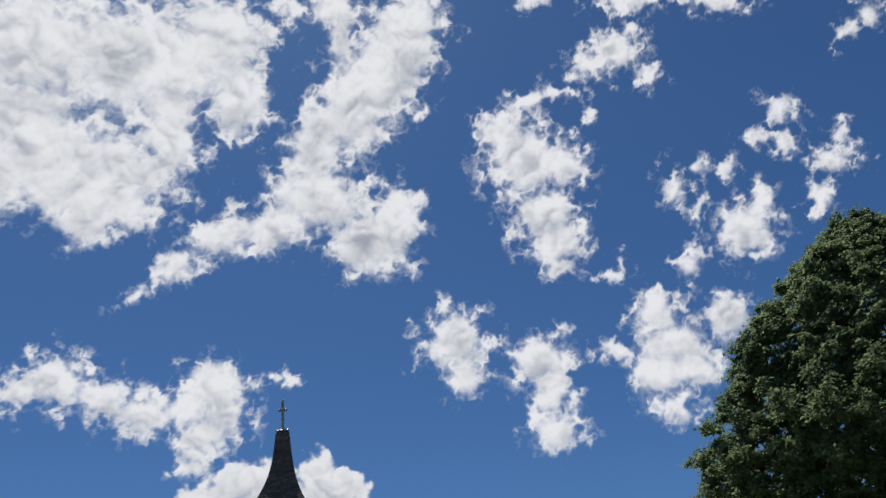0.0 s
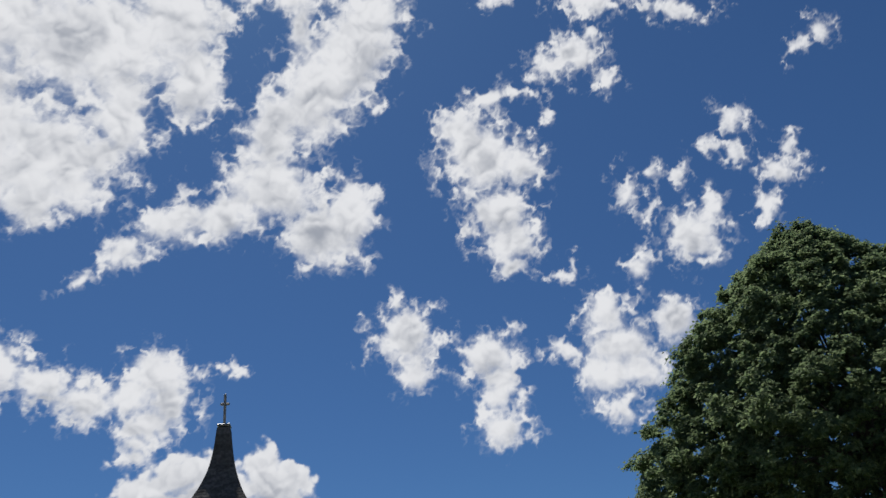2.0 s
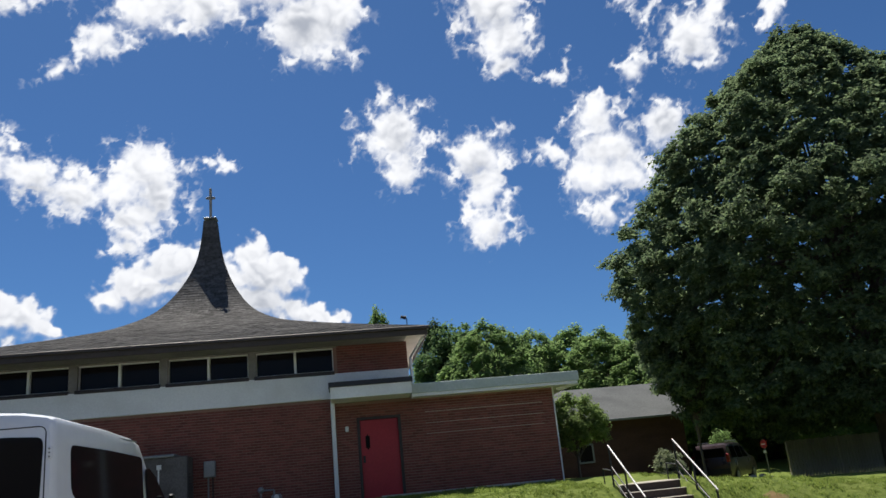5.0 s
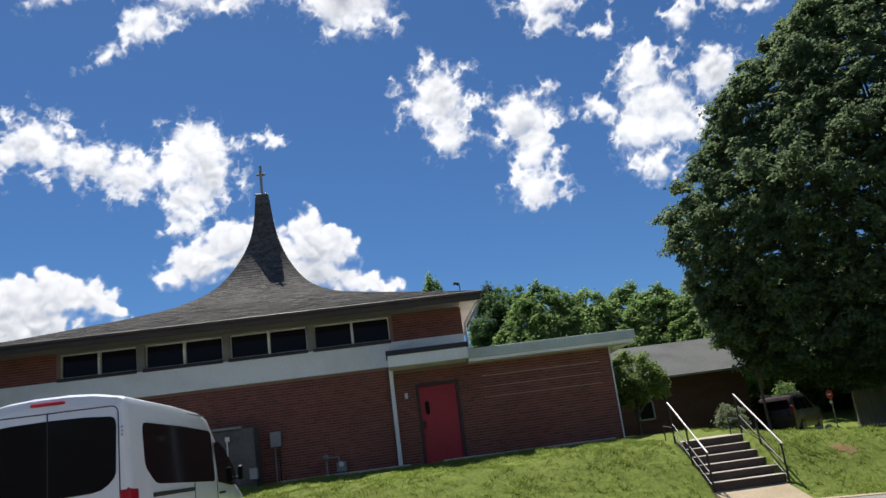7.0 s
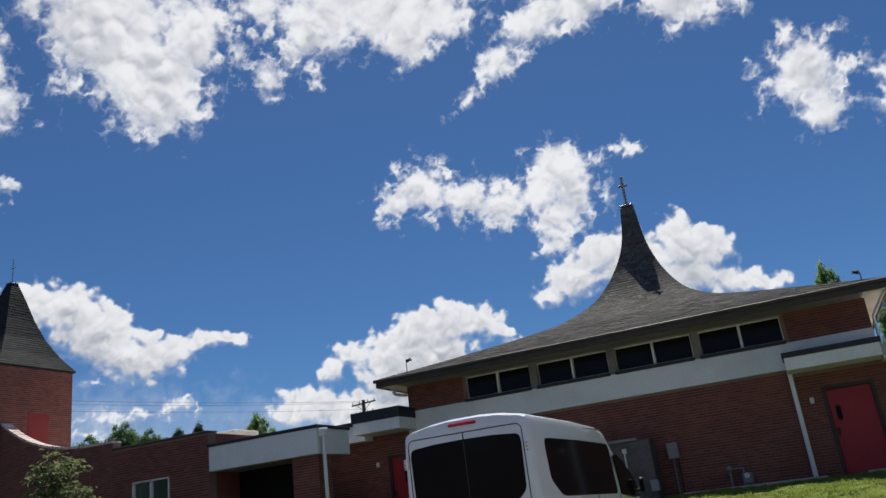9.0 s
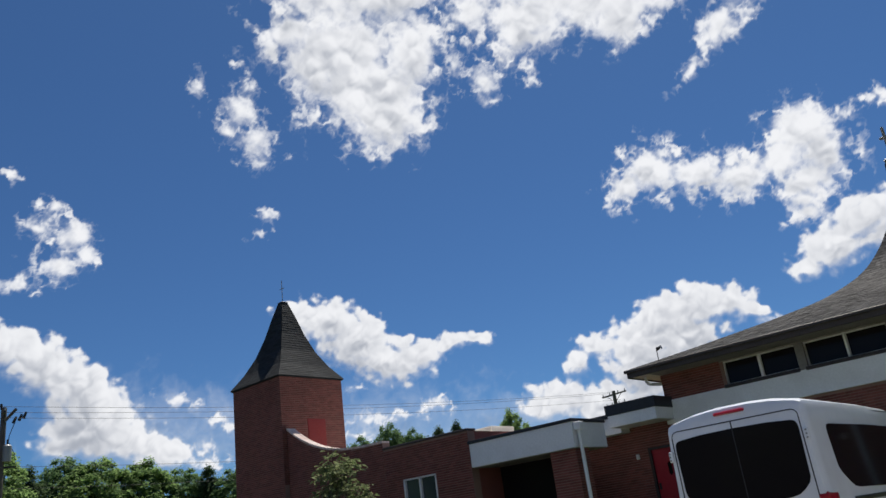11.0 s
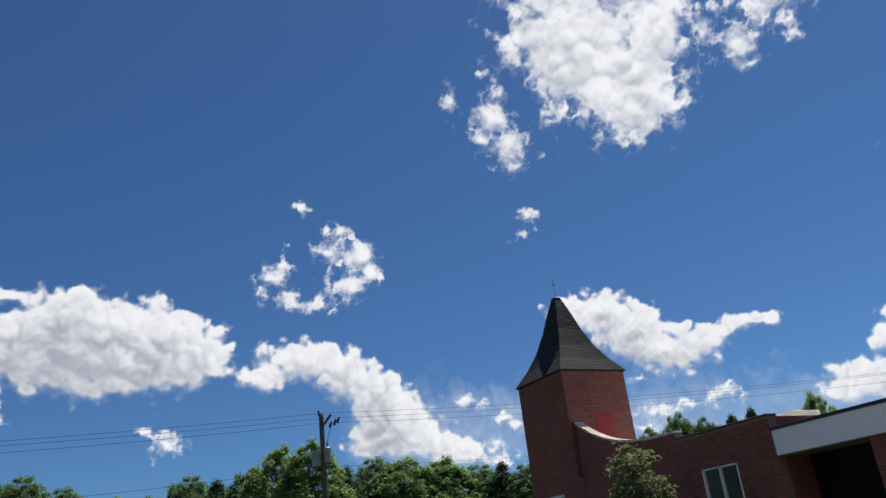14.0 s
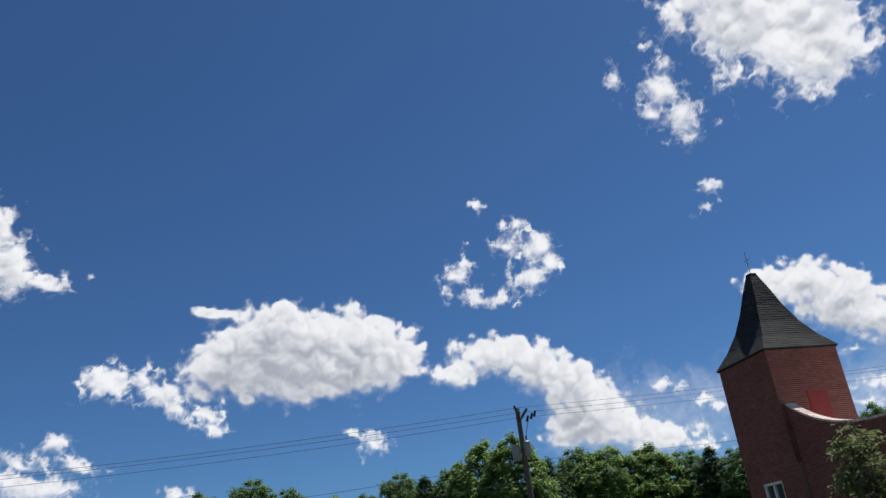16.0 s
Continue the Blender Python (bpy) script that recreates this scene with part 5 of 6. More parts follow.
def utility_pole(label, base, height, arm_z, width, turn, transformer):
    p = thing("utility_pole", label, "utility pole", "utility poles", at=base)
    bm = bmesh.new()
    rod(bm, (0, 0, -0.5), (0, 0, height), 0.22, 0.15, 12)
    part("shaft", bm, POLEWOOD, p)
    ca, sa = math.cos(radians(turn)), math.sin(radians(turn))
    for z, w in arm_z:
        part("crossarm", boxed(-w, w, -0.06, 0.06, z - 0.06, z + 0.06, bevel=0.01, m=pose(0, 0, 0, 0, 0, turn)), POLEWOOD, p)
        for k in (-0.92, -0.35, 0.35, 0.92):
            ins = bmesh.new()
            rod(ins, (ca * w * k, sa * w * k, z + 0.06), (ca * w * k, sa * w * k, z + 0.26), 0.05, 0.035, 8)
            part("insulator", ins, METALPAINT, p)
        part("brace", rods(((ca * w * 0.6, sa * w * 0.6, z - 0.05), (0, 0, z - 0.7)), ((-ca * w * 0.6, -sa * w * 0.6, z - 0.05), (0, 0, z - 0.7)), r=0.025), BLACKSTEEL, p)
    if transformer:
        # cans, fuse cutouts and the raked arm stand square to the line
        rx, ry = math.cos(radians(70)), math.sin(radians(70))
        for k, r, za, zb in ((-0.5, 0.27, height - 3.25, height - 2.35), (0.24, 0.24, height - 3.05, height - 2.2)):
            tb = bmesh.new()
            rod(tb, (rx * k + 0.1, ry * k, za), (rx * k + 0.1, ry * k, zb), r, r, 14)
            rod(tb, (rx * k + 0.1, ry * k, zb), (rx * k + 0.1, ry * k, zb + 0.09), r, r * 0.5, 14)
            can = part("transformer", tb, METALPAINT, p, "grey transformer can")
            part("bushing", rods(((rx * k + 0.1, ry * k, zb + 0.05), (rx * k + 0.1, ry * k, zb + 0.38)), r=0.05, seg=8), BLACKSTEEL, can)
        part("bracket", boxed(-0.7, 0.75, -0.05, 0.05, height - 3.4, height - 3.3, m=pose(0, 0, 0, 0, 0, 70)), BLACKSTEEL, p)
        part("raked_arm", rods(((0, 0, height - 0.85), (rx * 0.62, ry * 0.62, height - 0.08)), r=0.085, seg=8), POLEWOOD, p)
        part("pole_cap", rods(((-rx * 0.12, -ry * 0.12, height - 0.1), (-rx * 0.16, -ry * 0.16, height + 0.22)), r=0.07, seg=8), BLACKSTEEL, p)
        for k, dz in ((0.5, -0.55), (0.78, -0.42), (1.0, -0.3)):
            cut = bmesh.new()
            rod(cut, (rx * k, ry * k, height - 0.35 + dz), (rx * (k + 0.14), ry * (k + 0.14), height + 0.02 + dz), 0.09, 0.06, 8)
            part("fuse_cutout", cut, BLACKSTEEL, p)
        part("drop_lead", rods(((rx * 0.6, ry * 0.6, height - 0.8), (rx * 0.34, ry * 0.34, height - 1.6)), ((rx * 0.34, ry * 0.34, height - 1.6), (rx * 0.3, ry * 0.3, height - 2.1)), ((rx * 0.35, ry * 0.35, height - 2.0), (rx * 0.68, ry * 0.68, height - 2.7)), r=0.022, seg=5), BLACKSTEEL, p)
    return p


POLE_A = Vector((-49.0, 17.4, 1.0))
POLE_B = Vector((-35.8, 62.8, 1.0))
POLE_C = Vector((-62.0, -28.0, 1.0))
utility_pole("weathered wooden utility pole with transformer cans", POLE_A, 10.9, ((10.55, 0.75),), 0.7, -16, True)
utility_pole("distant wooden utility pole with crossarms", POLE_B, 11.2, ((10.9, 1.5), (10.0, 1.2)), 1.5, -16, False)
utility_pole("wooden utility pole down the road", POLE_C, 11.5, ((11.2, 1.2),), 1.2, -16, False)
WIRE = surface("dark_cable_sheath", (0.03, 0.03, 0.032), (0.045, 0.045, 0.048), 0.6, grain=20, bump=0.0)


def cable(a, b, sag, r=0.011):
    c = bpy.data.curves.new("cable", "CURVE")
    c.dimensions = "3D"
    c.bevel_depth = r
    c.bevel_resolution = 1
    sp = c.splines.new("POLY")
    n = 24
    sp.points.add(n)
    for i in range(n + 1):
        t = i / n
        p = Vector(a).lerp(Vector(b), t)
        sp.points[i].co = (p.x, p.y, p.z - sag * 4 * t * (1 - t), 1)
    c.materials.append(WIRE)
    return tagged(new("power_cable", c), "thin dark overhead cable strung between utility poles", "cable", "overhead cables")


for da, za, zb, zc, sag in ((-0.6, 10.75, 11.1, 11.4, 0.5), (0.1, 10.95, 11.1, 11.45, 0.5), (0.65, 10.2, 10.3, 10.6, 0.5), (0.0, 7.6, 7.9, 7.9, 0.7), (0.0, 6.4, 7.2, 6.8, 0.8)):
    off = Vector((math.cos(radians(-16)) * da, math.sin(radians(-16)) * da, 0))
    cable(POLE_A + off + Vector((0, 0, za)), POLE_B + off + Vector((0, 0, zb)), sag)
    cable(POLE_A + off + Vector((0, 0, za)), POLE_C + off + Vector((0, 0, zc)), sag, 0.013)

# ---- grass on the bank ----
grnd = np.random.RandomState(5)
n_blade, n_tuft, each = 150000, 5000, 15
tx, ty = grnd.uniform(-4.5, 13.5, n_tuft), 14.3 + grnd.uniform(0, 1, n_tuft) * 8.8
tsize = grnd.uniform(0.3, 1.0, n_tuft) ** 2
bx = np.concatenate([grnd.uniform(-4.5, 13.5, n_blade), np.repeat(tx, each) + grnd.normal(0, 0.05, n_tuft * each)])
by = np.concatenate([14.3 + grnd.uniform(0, 1, n_blade) ** 0.9 * 9.0, np.repeat(ty, each) + grnd.normal(0, 0.05, n_tuft * each)])
boost = np.concatenate([np.zeros(n_blade), np.repeat(tsize, each)])
bare = ((bx - 9.1) / 0.34) ** 2 + ((by - 16.9) / 0.2) ** 2 < 0.8 + 0.3 * np.sin(bx * 9 + by * 7)
ok = ~((bx > 5.8) & (bx < 7.6) & (by < 23.2)) & ~((bx < -3.6) & (by < 18.5)) & ~((bx > 7.4) & (by < 15.28)) & ~(bare & (grnd.uniform(0, 1, len(bx)) < 0.3))
bx, by, boost = bx[ok], by[ok], boost[ok]
bz = ground_z(bx, by) - 0.01
m = len(bx)
patch = 0.5 + 0.5 * np.sin(bx * 2.1 + 1.7 * np.sin(by * 1.3)) * np.cos(by * 1.9 + bx)
hgt = (0.016 + 0.028 * patch ** 2 + 0.05 * boost) * grnd.uniform(0.6, 1.4, m)
ang = grnd.uniform(0, 2 * math.pi, m)
wid = grnd.uniform(0.008, 0.016, m)
lean = grnd.uniform(0.2, 1.0, m)
base = np.stack([bx, by, bz], 1)
sidev = np.stack([np.cos(ang) * wid, np.sin(ang) * wid, np.zeros(m)], 1)
tip = base + np.stack([-np.sin(ang) * hgt * lean, np.cos(ang) * hgt * lean, hgt], 1)
gv = np.stack([base - sidev, base + sidev, tip], 1).reshape(-1, 3)
grass = mesh_from("grass", gv, np.arange(3 * m).reshape(-1, 3), GRASSBLADE)
tagged(grass, "short uneven sunlit lawn grass on the bank", "grass", kind="stuff")

# bare earth showing on the bank
su, sv = np.meshgrid(np.linspace(-1, 1, 17), np.linspace(-1, 1, 13))
rim = np.hypot(su, sv)
sxx = 9.1 + su * 0.34 / np.maximum(1, rim) * (1 + 0.12 * np.sin(np.arctan2(sv, su) * 5))
syy = 16.9 + sv * 0.2 / np.maximum(1, rim) * (1 + 0.15 * np.sin(np.arctan2(sv, su) * 4 + 1))
sid = np.arange(su.size).reshape(su.shape)
soil_patch = mesh_from("soil_patch", np.stack([sxx, syy, ground_z(sxx, syy) + 0.014 - 0.03 * (rim > 0.85)], -1).reshape(-1, 3), np.stack([sid[:-1, :-1], sid[:-1, 1:], sid[1:, 1:], sid[1:, :-1]], -1).reshape(-1, 4), SOIL)
tagged(soil_patch, "small bare brown earth patch in the lawn", "soil", kind="structure")

# concrete edging along the foot of the wall
edging = thing("edging", "pale weathered concrete edging strip along the brick wall", "edging", kind="structure")
for x0, x1, y0 in ((-3.6, 0.05, 22.95), (0.95, 2.7, 22.75), (2.72, 4.3, 22.8), (4.32, 5.85, 22.85)):
    part("strip", boxed(x0, x1, y0, y0 + 0.16, 1.2, 1.42, bevel=0.02), CONCRETE, edging)


# ---- cloud maker ----
CLOUD_R = 2600.0
lattice = np.random.RandomState(11).rand(256, 256) * 2 * math.pi


def grad_noise(x, y, seed):
    xi, yi = np.floor(x).astype(int), np.floor(y).astype(int)
    fx, fy = x - xi, y - yi
    sx, sy = fx ** 3 * (fx * (fx * 6 - 15) + 10), fy ** 3 * (fy * (fy * 6 - 15) + 10)

    def corner(i, j):
        a = lattice[(xi + i + seed * 37) % 256, (yi + j + seed * 91) % 256]
        return np.cos(a) * (fx - i) + np.sin(a) * (fy - j)
    n0 = corner(0, 0) * (1 - sx) + corner(1, 0) * sx
    n1 = corner(0, 1) * (1 - sx) + corner(1, 1) * sx
    return (n0 * (1 - sy) + n1 * sy) * 1.5


def fbm(x, y, seed, octaves=5, gain=0.55):
    s, amp = 0, 1.0
    for k in range(octaves):
        s = s + amp * grad_noise(x, y, seed + k * 7)
        x, y, amp = x * 2.03 + 11.3, y * 2.03 + 5.7, amp * gain
    return s


def cloud_material():
    """Glowing vapour far off, clear where it is thin; painted shading: bright at the rim, greyer where much of it lies
    before the sun.
    """
    m, nt, b = nodes_of("glowing_cloud_vapour", 1.0)
    n, l = nt.nodes, nt.links
    n.remove(b)

    def ranged(value, a0, a1, b0, b1):
        r = n.new("ShaderNodeMapRange")
        r.interpolation_type = "SMOOTHSTEP"
        for key, v in (("From Min", a0), ("From Max", a1), ("To Min", b0), ("To Max", b1)):
            r.inputs[key].default_value = v
        l.new(value, r.inputs["Value"])
        return r.outputs[0]

    def plus(value, noise, gain):
        k = n.new("ShaderNodeMath")
        k.operation = "MULTIPLY_ADD"
        k.inputs[1].default_value, k.inputs[2].default_value = gain, -gain / 2
        l.new(noise, k.inputs[0])
        a = n.new("ShaderNodeMath")
        l.new(value, a.inputs[0])
        l.new(k.outputs[0], a.inputs[1])
        return a.outputs[0]

    def noise(scale, detail, rough, distort):
        t = n.new("ShaderNodeTexNoise")
        for key, v in (("Scale", scale), ("Detail", detail), ("Roughness", rough), ("Distortion", distort)):
            t.inputs[key].default_value = v
        l.new(geo.outputs["Position"], t.inputs["Vector"])
        return t.outputs["Fac"]

    geo = n.new("ShaderNodeNewGeometry")
    th = n.new("ShaderNodeAttribute")
    th.attribute_name = "thickness"
    ov = n.new("ShaderNodeAttribute")
    ov.attribute_name = "baked_sun_shade"
    dense = plus(th.outputs["Fac"], noise(0.03, 3, 0.45, 1.6), 0.17)
    veil = ranged(dense, -0.30, 0.45, 0.0, 0.42)
    core = ranged(dense, 0.0, 0.62, 0.0, 1.0)
    inv = n.new("ShaderNodeMath")
    inv.operation = "SUBTRACT"
    inv.inputs[0].default_value = 1.0
    l.new(veil, inv.inputs[1])
    solid = n.new("ShaderNodeMath")
    solid.operation = "MULTIPLY_ADD"
    l.new(core, solid.inputs[0])
    l.new(inv.outputs[0], solid.inputs[1])
    l.new(veil, solid.inputs[2])
    shade = plus(ov.outputs["Fac"], noise(0.007, 3, 0.45, 0.8), 0.34)
    grey = ranged(shade, -0.1, 1.4, 0.0, 1.0)
    col = n.new("ShaderNodeMix")
    col.data_type = "RGBA"
    col.inputs[6].default_value = (0.875, 0.885, 0.915, 1)
    col.inputs[7].default_value = (0.38, 0.41, 0.475, 1)
    l.new(grey, col.inputs[0])
    em = n.new("ShaderNodeEmission")
    l.new(col.outputs[2], em.inputs["Color"])
    tr = n.new("ShaderNodeBsdfTransparent")
    ms = n.new("ShaderNodeMixShader")
    l.new(solid.outputs[0], ms.inputs[0])
    l.new(tr.outputs[0], ms.inputs[1])
    l.new(em.outputs[0], ms.inputs[2])
    l.new(ms.outputs[0], n["Material Output"].inputs["Surface"])
    return m


CLOUD = cloud_material()
cloud_count = [0]


def cloud(label, az, el, lobes, grid=0.09, loose=0.0, sheer=False):
    """A lumpy sheet of vapour far off: lobes joined softly, torn at the rim by noise, swelling outward where it is thick."""
    cloud_count[0] += 1
    seed = cloud_count[0]
    g = grid
    lo_u = min(r[0] - max(r[2], r[3]) * 1.6 for r in lobes) - 0.6
    hi_u = max(r[0] + max(r[2], r[3]) * 1.6 for r in lobes) + 0.6
    lo_v = min(r[1] - max(r[2], r[3]) * 1.6 for r in lobes) - 0.6
    hi_v = max(r[1] + max(r[2], r[3]) * 1.6 for r in lobes) + 0.6
    us, vs = np.arange(lo_u, hi_u, g), np.arange(lo_v, hi_v, g)
    U, V = np.meshgrid(us, vs)
    ox, oy = az * 0.9 + seed * 3.1, el * 0.9
    thin = float(np.median([min(r[2], r[3]) for r in lobes]))
    low = el < 20 and thin > 0.75 and not sheer
    big = min(1.0, max(0.45, thin / 2.1))
    fr = 1 / big ** 0.6
    a, e = radians(az), radians(el)
    c = np.array((-math.sin(a) * math.cos(e), math.cos(a) * math.cos(e), math.sin(e)))
    right = np.array((math.cos(a), math.sin(a), 0.0))
    up = np.cross(right, c)
    to_sun = np.array((float(np.dot(sun_dir, right)), float(np.dot(sun_dir, up))))
    to_sun /= np.linalg.norm(to_sun)

    def curl(u, v, bend, k, seed2, octaves):
        return u + bend * fbm((u + ox) * k, (v + oy) * k, seed2, octaves, 0.5), v + bend * fbm((u + ox) * k + 40, (v + oy) * k + 17, seed2 + 2, octaves, 0.5)

    def billow(u, v, k, octaves, gain=0.45):
        """Round heads with sharp creases between them, 0 in the crease."""
        h, amp = 0, 1.0
        for o in range(octaves):
            h = h + amp * (np.abs(grad_noise((u + ox) * k, (v + oy) * k, 9 + o * 5)) * 1.6 - 0.4)
            amp, k = amp * gain, k * 2.0
        return h

    def union(u, v):
        acc = np.zeros_like(u)
        for cu, cv, ru, rv, turn in lobes:
            cc, ss = math.cos(radians(turn)), math.sin(radians(turn))
            du, dv = u - cu, v - cv
            q = np.sqrt(((du * cc + dv * ss) / ru) ** 2 + ((dv * cc - du * ss) / rv) ** 2)
            acc += np.exp(6 * np.clip((1.02 - q) * min(1.0, 0.5 + 0.22 * min(ru, rv)), -3, 2))
        return np.log(acc + 1e-9) / 6

    def thick(u, v, fine=True):
        wu, wv = curl(u, v, 0.16 if low else 0.42, 0.5, 3, 3)
        base = union(wu, wv)
        inner = np.clip((base - 0.05) / 0.55, 0, 1)
        keep = 1 - (0.6 if low else 0.78) * inner * inner * (3 - 2 * inner)
        cu, cv = curl(u, v, (0.10 if low else 0.36) / fr, (0.8 if low else 1.3) * fr, 41, 3 if fine else 1)
        if low:
            heads = 0.52 * max(big, 0.6) * billow(cu, cv, 0.46 * fr, 4 if fine else 2, 0.36)
            rag = 0.19 * fbm((cu + ox) * 0.9 * fr, (cv + oy) * 0.9 * fr, 31, 5 if fine else 2, 0.5)
            return base + keep * (heads + rag) + 0.04 - loose
        rag = fbm((cu + ox) * 0.62 * fr, (cv + oy) * 0.62 * fr, 9, 5 if fine else 2, 0.45)
        wisp = 0.5 - np.abs(fbm((cu + ox) * 0.85 * fr, (cv + oy) * 0.85 * fr, 21, 4 if fine else 2, 0.45)) * 1.9
        return base + keep * (0.50 * rag + 0.34 * wisp) - 0.05 - loose - 0.12 * (1 - min(1.0, thin / 1.1))

    T = thick(U, V)
    T2 = thick(U, V, False)
    # crisp where the sun's side of the heap meets the sky, soft on the other side
    step = thick(U + to_sun[0] * 0.6, V + to_sun[1] * 0.6, False) - T2
    crisp = np.clip(0.5 - step * 1.6, 0, 1)
    T = T * ((1.15 + 1.9 * crisp) if low else (0.9 + 0.4 * crisp))
    if sheer:
        T = np.minimum(T2, 0.9) * 0.32 - 0.15
    # self-shading toward the sun, worked out here and painted into the glow
    over = np.zeros_like(T)
    for k in (0.4, 1.0, 1.8, 2.7) if low else (0.2, 0.5, 0.9, 1.4):
        over += np.clip(thick(U + to_sun[0] * k, V + to_sun[1] * k, False), 0, 1.2)
    over = over / 4
    bu, bv = curl(U, V, 0.35, 0.6, 51, 3)
    span = 0.42 / big ** 0.5
    heads = billow(bu, bv, span, 3, 0.42)
    lee = billow(bu + to_sun[0] * 0.4, bv + to_sun[1] * 0.4, span, 3, 0.42) - heads
    body = np.clip(T2 / 0.7, 0, 1)
    if low:
        over = over * 1.2 + 0.17 + body * (0.50 * lee - 0.12 * heads)
    else:
        over = over * 0.85 - 0.12 + body * (0.50 * lee - 0.16 * heads + 0.55 * fbm((U + ox) * 0.26, (V + oy) * 0.26, 23, 3))
    d = c + np.radians(U)[..., None] * right + np.radians(V)[..., None] * up
    d /= np.linalg.norm(d, axis=-1, keepdims=True)
    pos = d * (CLOUD_R + 6 * seed - 10 * np.sqrt(np.clip(T2, 0, 1.5)))[..., None]
    ids = np.arange(U.size).reshape(U.shape)
    keep = np.maximum.reduce([T[:-1, :-1], T[1:, :-1], T[:-1, 1:], T[1:, 1:]]) > -0.42
    quads = np.stack([ids[:-1, :-1], ids[:-1, 1:], ids[1:, 1:], ids[1:, :-1]], -1)[keep]
    used = np.unique(quads)
    remap = np.full(U.size, -1)
    remap[used] = np.arange(len(used))
    ob = mesh_from("cloud", pos.reshape(-1, 3)[used], remap[quads], CLOUD)
    for name, field in (("thickness", T), ("baked_sun_shade", over)):
        at = ob.data.attributes.new(name, "FLOAT", "POINT")
        at.data.foreach_set("value", field.reshape(-1)[used].astype(np.float32))
    smooth(ob, 180)
    return tagged(ob, label + (" in the sky" if len(label.split()) < 8 and "sky" not in label else ""), "cloud", "clouds in the sky")


# ---- clouds: centre azimuth and height, then lobes (right, up, half width, half height, turn) in degrees ----
cloud("broad bright cumulus bank with ragged grey patches", 25.01, 41.11, [(-6.75, -0.84, 3.69, 5.01, 14), (-3.26, 2.85, 4.93, 4.08, 15), (3.08, 3.05, 7.0, 4.66, 14), (7.73, 5.78, 3.66, 3.33, 15), (9.72, 2.37, 2.36, 3.06, 13), (-3.01, -3.18, 3.93, 3.86, 12), (2.24, -4.7, 5.02, 3.34, 11), (1.67, -7.67, 2.09, 1.88, 10), (5.62, -1.31, 2.22, 3.38, 12), (-5.06, -6.49, 2.83, 2.46, 11)])
cloud("long wedge shaped white cloud trailing to a point", 2.88, 39.50, [(-14.51, -9.86, 1.48, 0.63, 28), (-11.87, -8.0, 2.17, 1.17, 36), (-8.64, -6.16, 2.76, 1.65, 23), (-5.09, -5.53, 2.97, 1.99, 7), (-1.81, -3.67, 3.6, 2.99, -2), (1.63, -7.08, 3.07, 2.86, -3), (3.73, -5.54, 2.26, 2.85, -3), (-1.59, 0.31, 2.16, 3.75, -22), (1.7, 2.96, 2.98, 4.31, -17), (4.23, 6.02, 2.99, 4.27, -16), (5.52, 8.31, 2.4, 2.3, -1), (0.35, 7.25, 1.09, 3.04, -1), (0.08, 9.54, 1.94, 1.51, -1)])
cloud("small ragged cloud scrap", 7.67, 48.24, [(0.38, 0.49, 1.13, 1.09, 3), (-0.95, -1.23, 0.68, 0.74, 3)])
cloud("thin cloud scrap high in the sky", -17.44, 47.09, [(0.0, 0.0, 1.22, 0.52, -6)])
cloud("flat bottomed white cloud high in the sky", -29.34, 44.61, [(-2.33, 0.89, 2.27, 1.37, -25), (0.41, 0.42, 2.49, 0.92, -25), (3.0, -1.81, 2.5, 0.78, -24)])
cloud("faint torn cloud veil", -42.09, 37.54, [(0.51, 0.13, 1.18, 1.11, 13), (-1.06, -0.27, 0.7, 0.96, -32)], loose=0.15)
cloud("ragged white cloud tuft", -23.66, 42.01, [(0.12, 0.32, 2.04, 1.58, -10), (-1.95, 0.06, 1.72, 0.83, -20), (1.63, -1.82, 1.04, 0.94, -20), (1.37, 1.24, 0.6, 0.88, -20)])
cloud("tall ragged white cumulus", -14.23, 35.23, [(-1.64, 3.77, 2.2, 1.59, -13), (-0.45, 1.67, 3.37, 2.98, -13), (2.14, 0.47, 1.66, 1.78, -13), (-0.1, -2.52, 2.78, 2.01, -12), (0.46, -4.7, 2.39, 1.94, -12), (0.09, -6.49, 1.12, 0.89, -12), (0.61, 5.7, 1.56, 0.8, 17), (2.61, 5.63, 0.98, 0.55, -13)])
cloud("small torn cloud scrap", -19.60, 38.79, [(0.29, 0.28, 0.54, 0.97, -16), (-1.24, -1.23, 0.35, 0.35, -16)])
cloud("small torn cloud scrap", -4.52, 41.19, [(-0.0, -0.0, 0.6, 0.79, -7)])
cloud("small white cloud tuft", -33.70, 33.78, [(0.6, 0.83, 1.56, 1.07, -41), (-1.38, -0.17, 1.25, 0.67, -24), (0.09, -1.15, 1.19, 0.92, -24)], loose=0.05)
cloud("small slanting white cloud", -35.98, 29.86, [(1.41, 1.65, 0.64, 1.07, -26), (0.27, 0.39, 1.54, 1.16, -14), (-1.22, -1.53, 0.87, 1.44, -40)])
cloud("thin curled cloud", -26.53, 32.06, [(-1.49, -0.13, 0.97, 1.87, -9), (0.56, 0.78, 1.16, 0.69, -4), (2.49, 0.5, 0.86, 0.98, -20), (-0.03, -1.66, 0.33, 1.54, -19)], loose=0.08)
cloud("round loose white cloud", -29.36, 28.26, [(-0.26, -0.25, 2.31, 2.08, -20), (1.41, 1.36, 0.77, 1.13, -20)])
cloud("wispy cloud shred", -18.67, 27.56, [(-0.32, -0.2, 1.32, 0.56, -14), (0.63, 0.39, 0.39, 0.95, -14)])
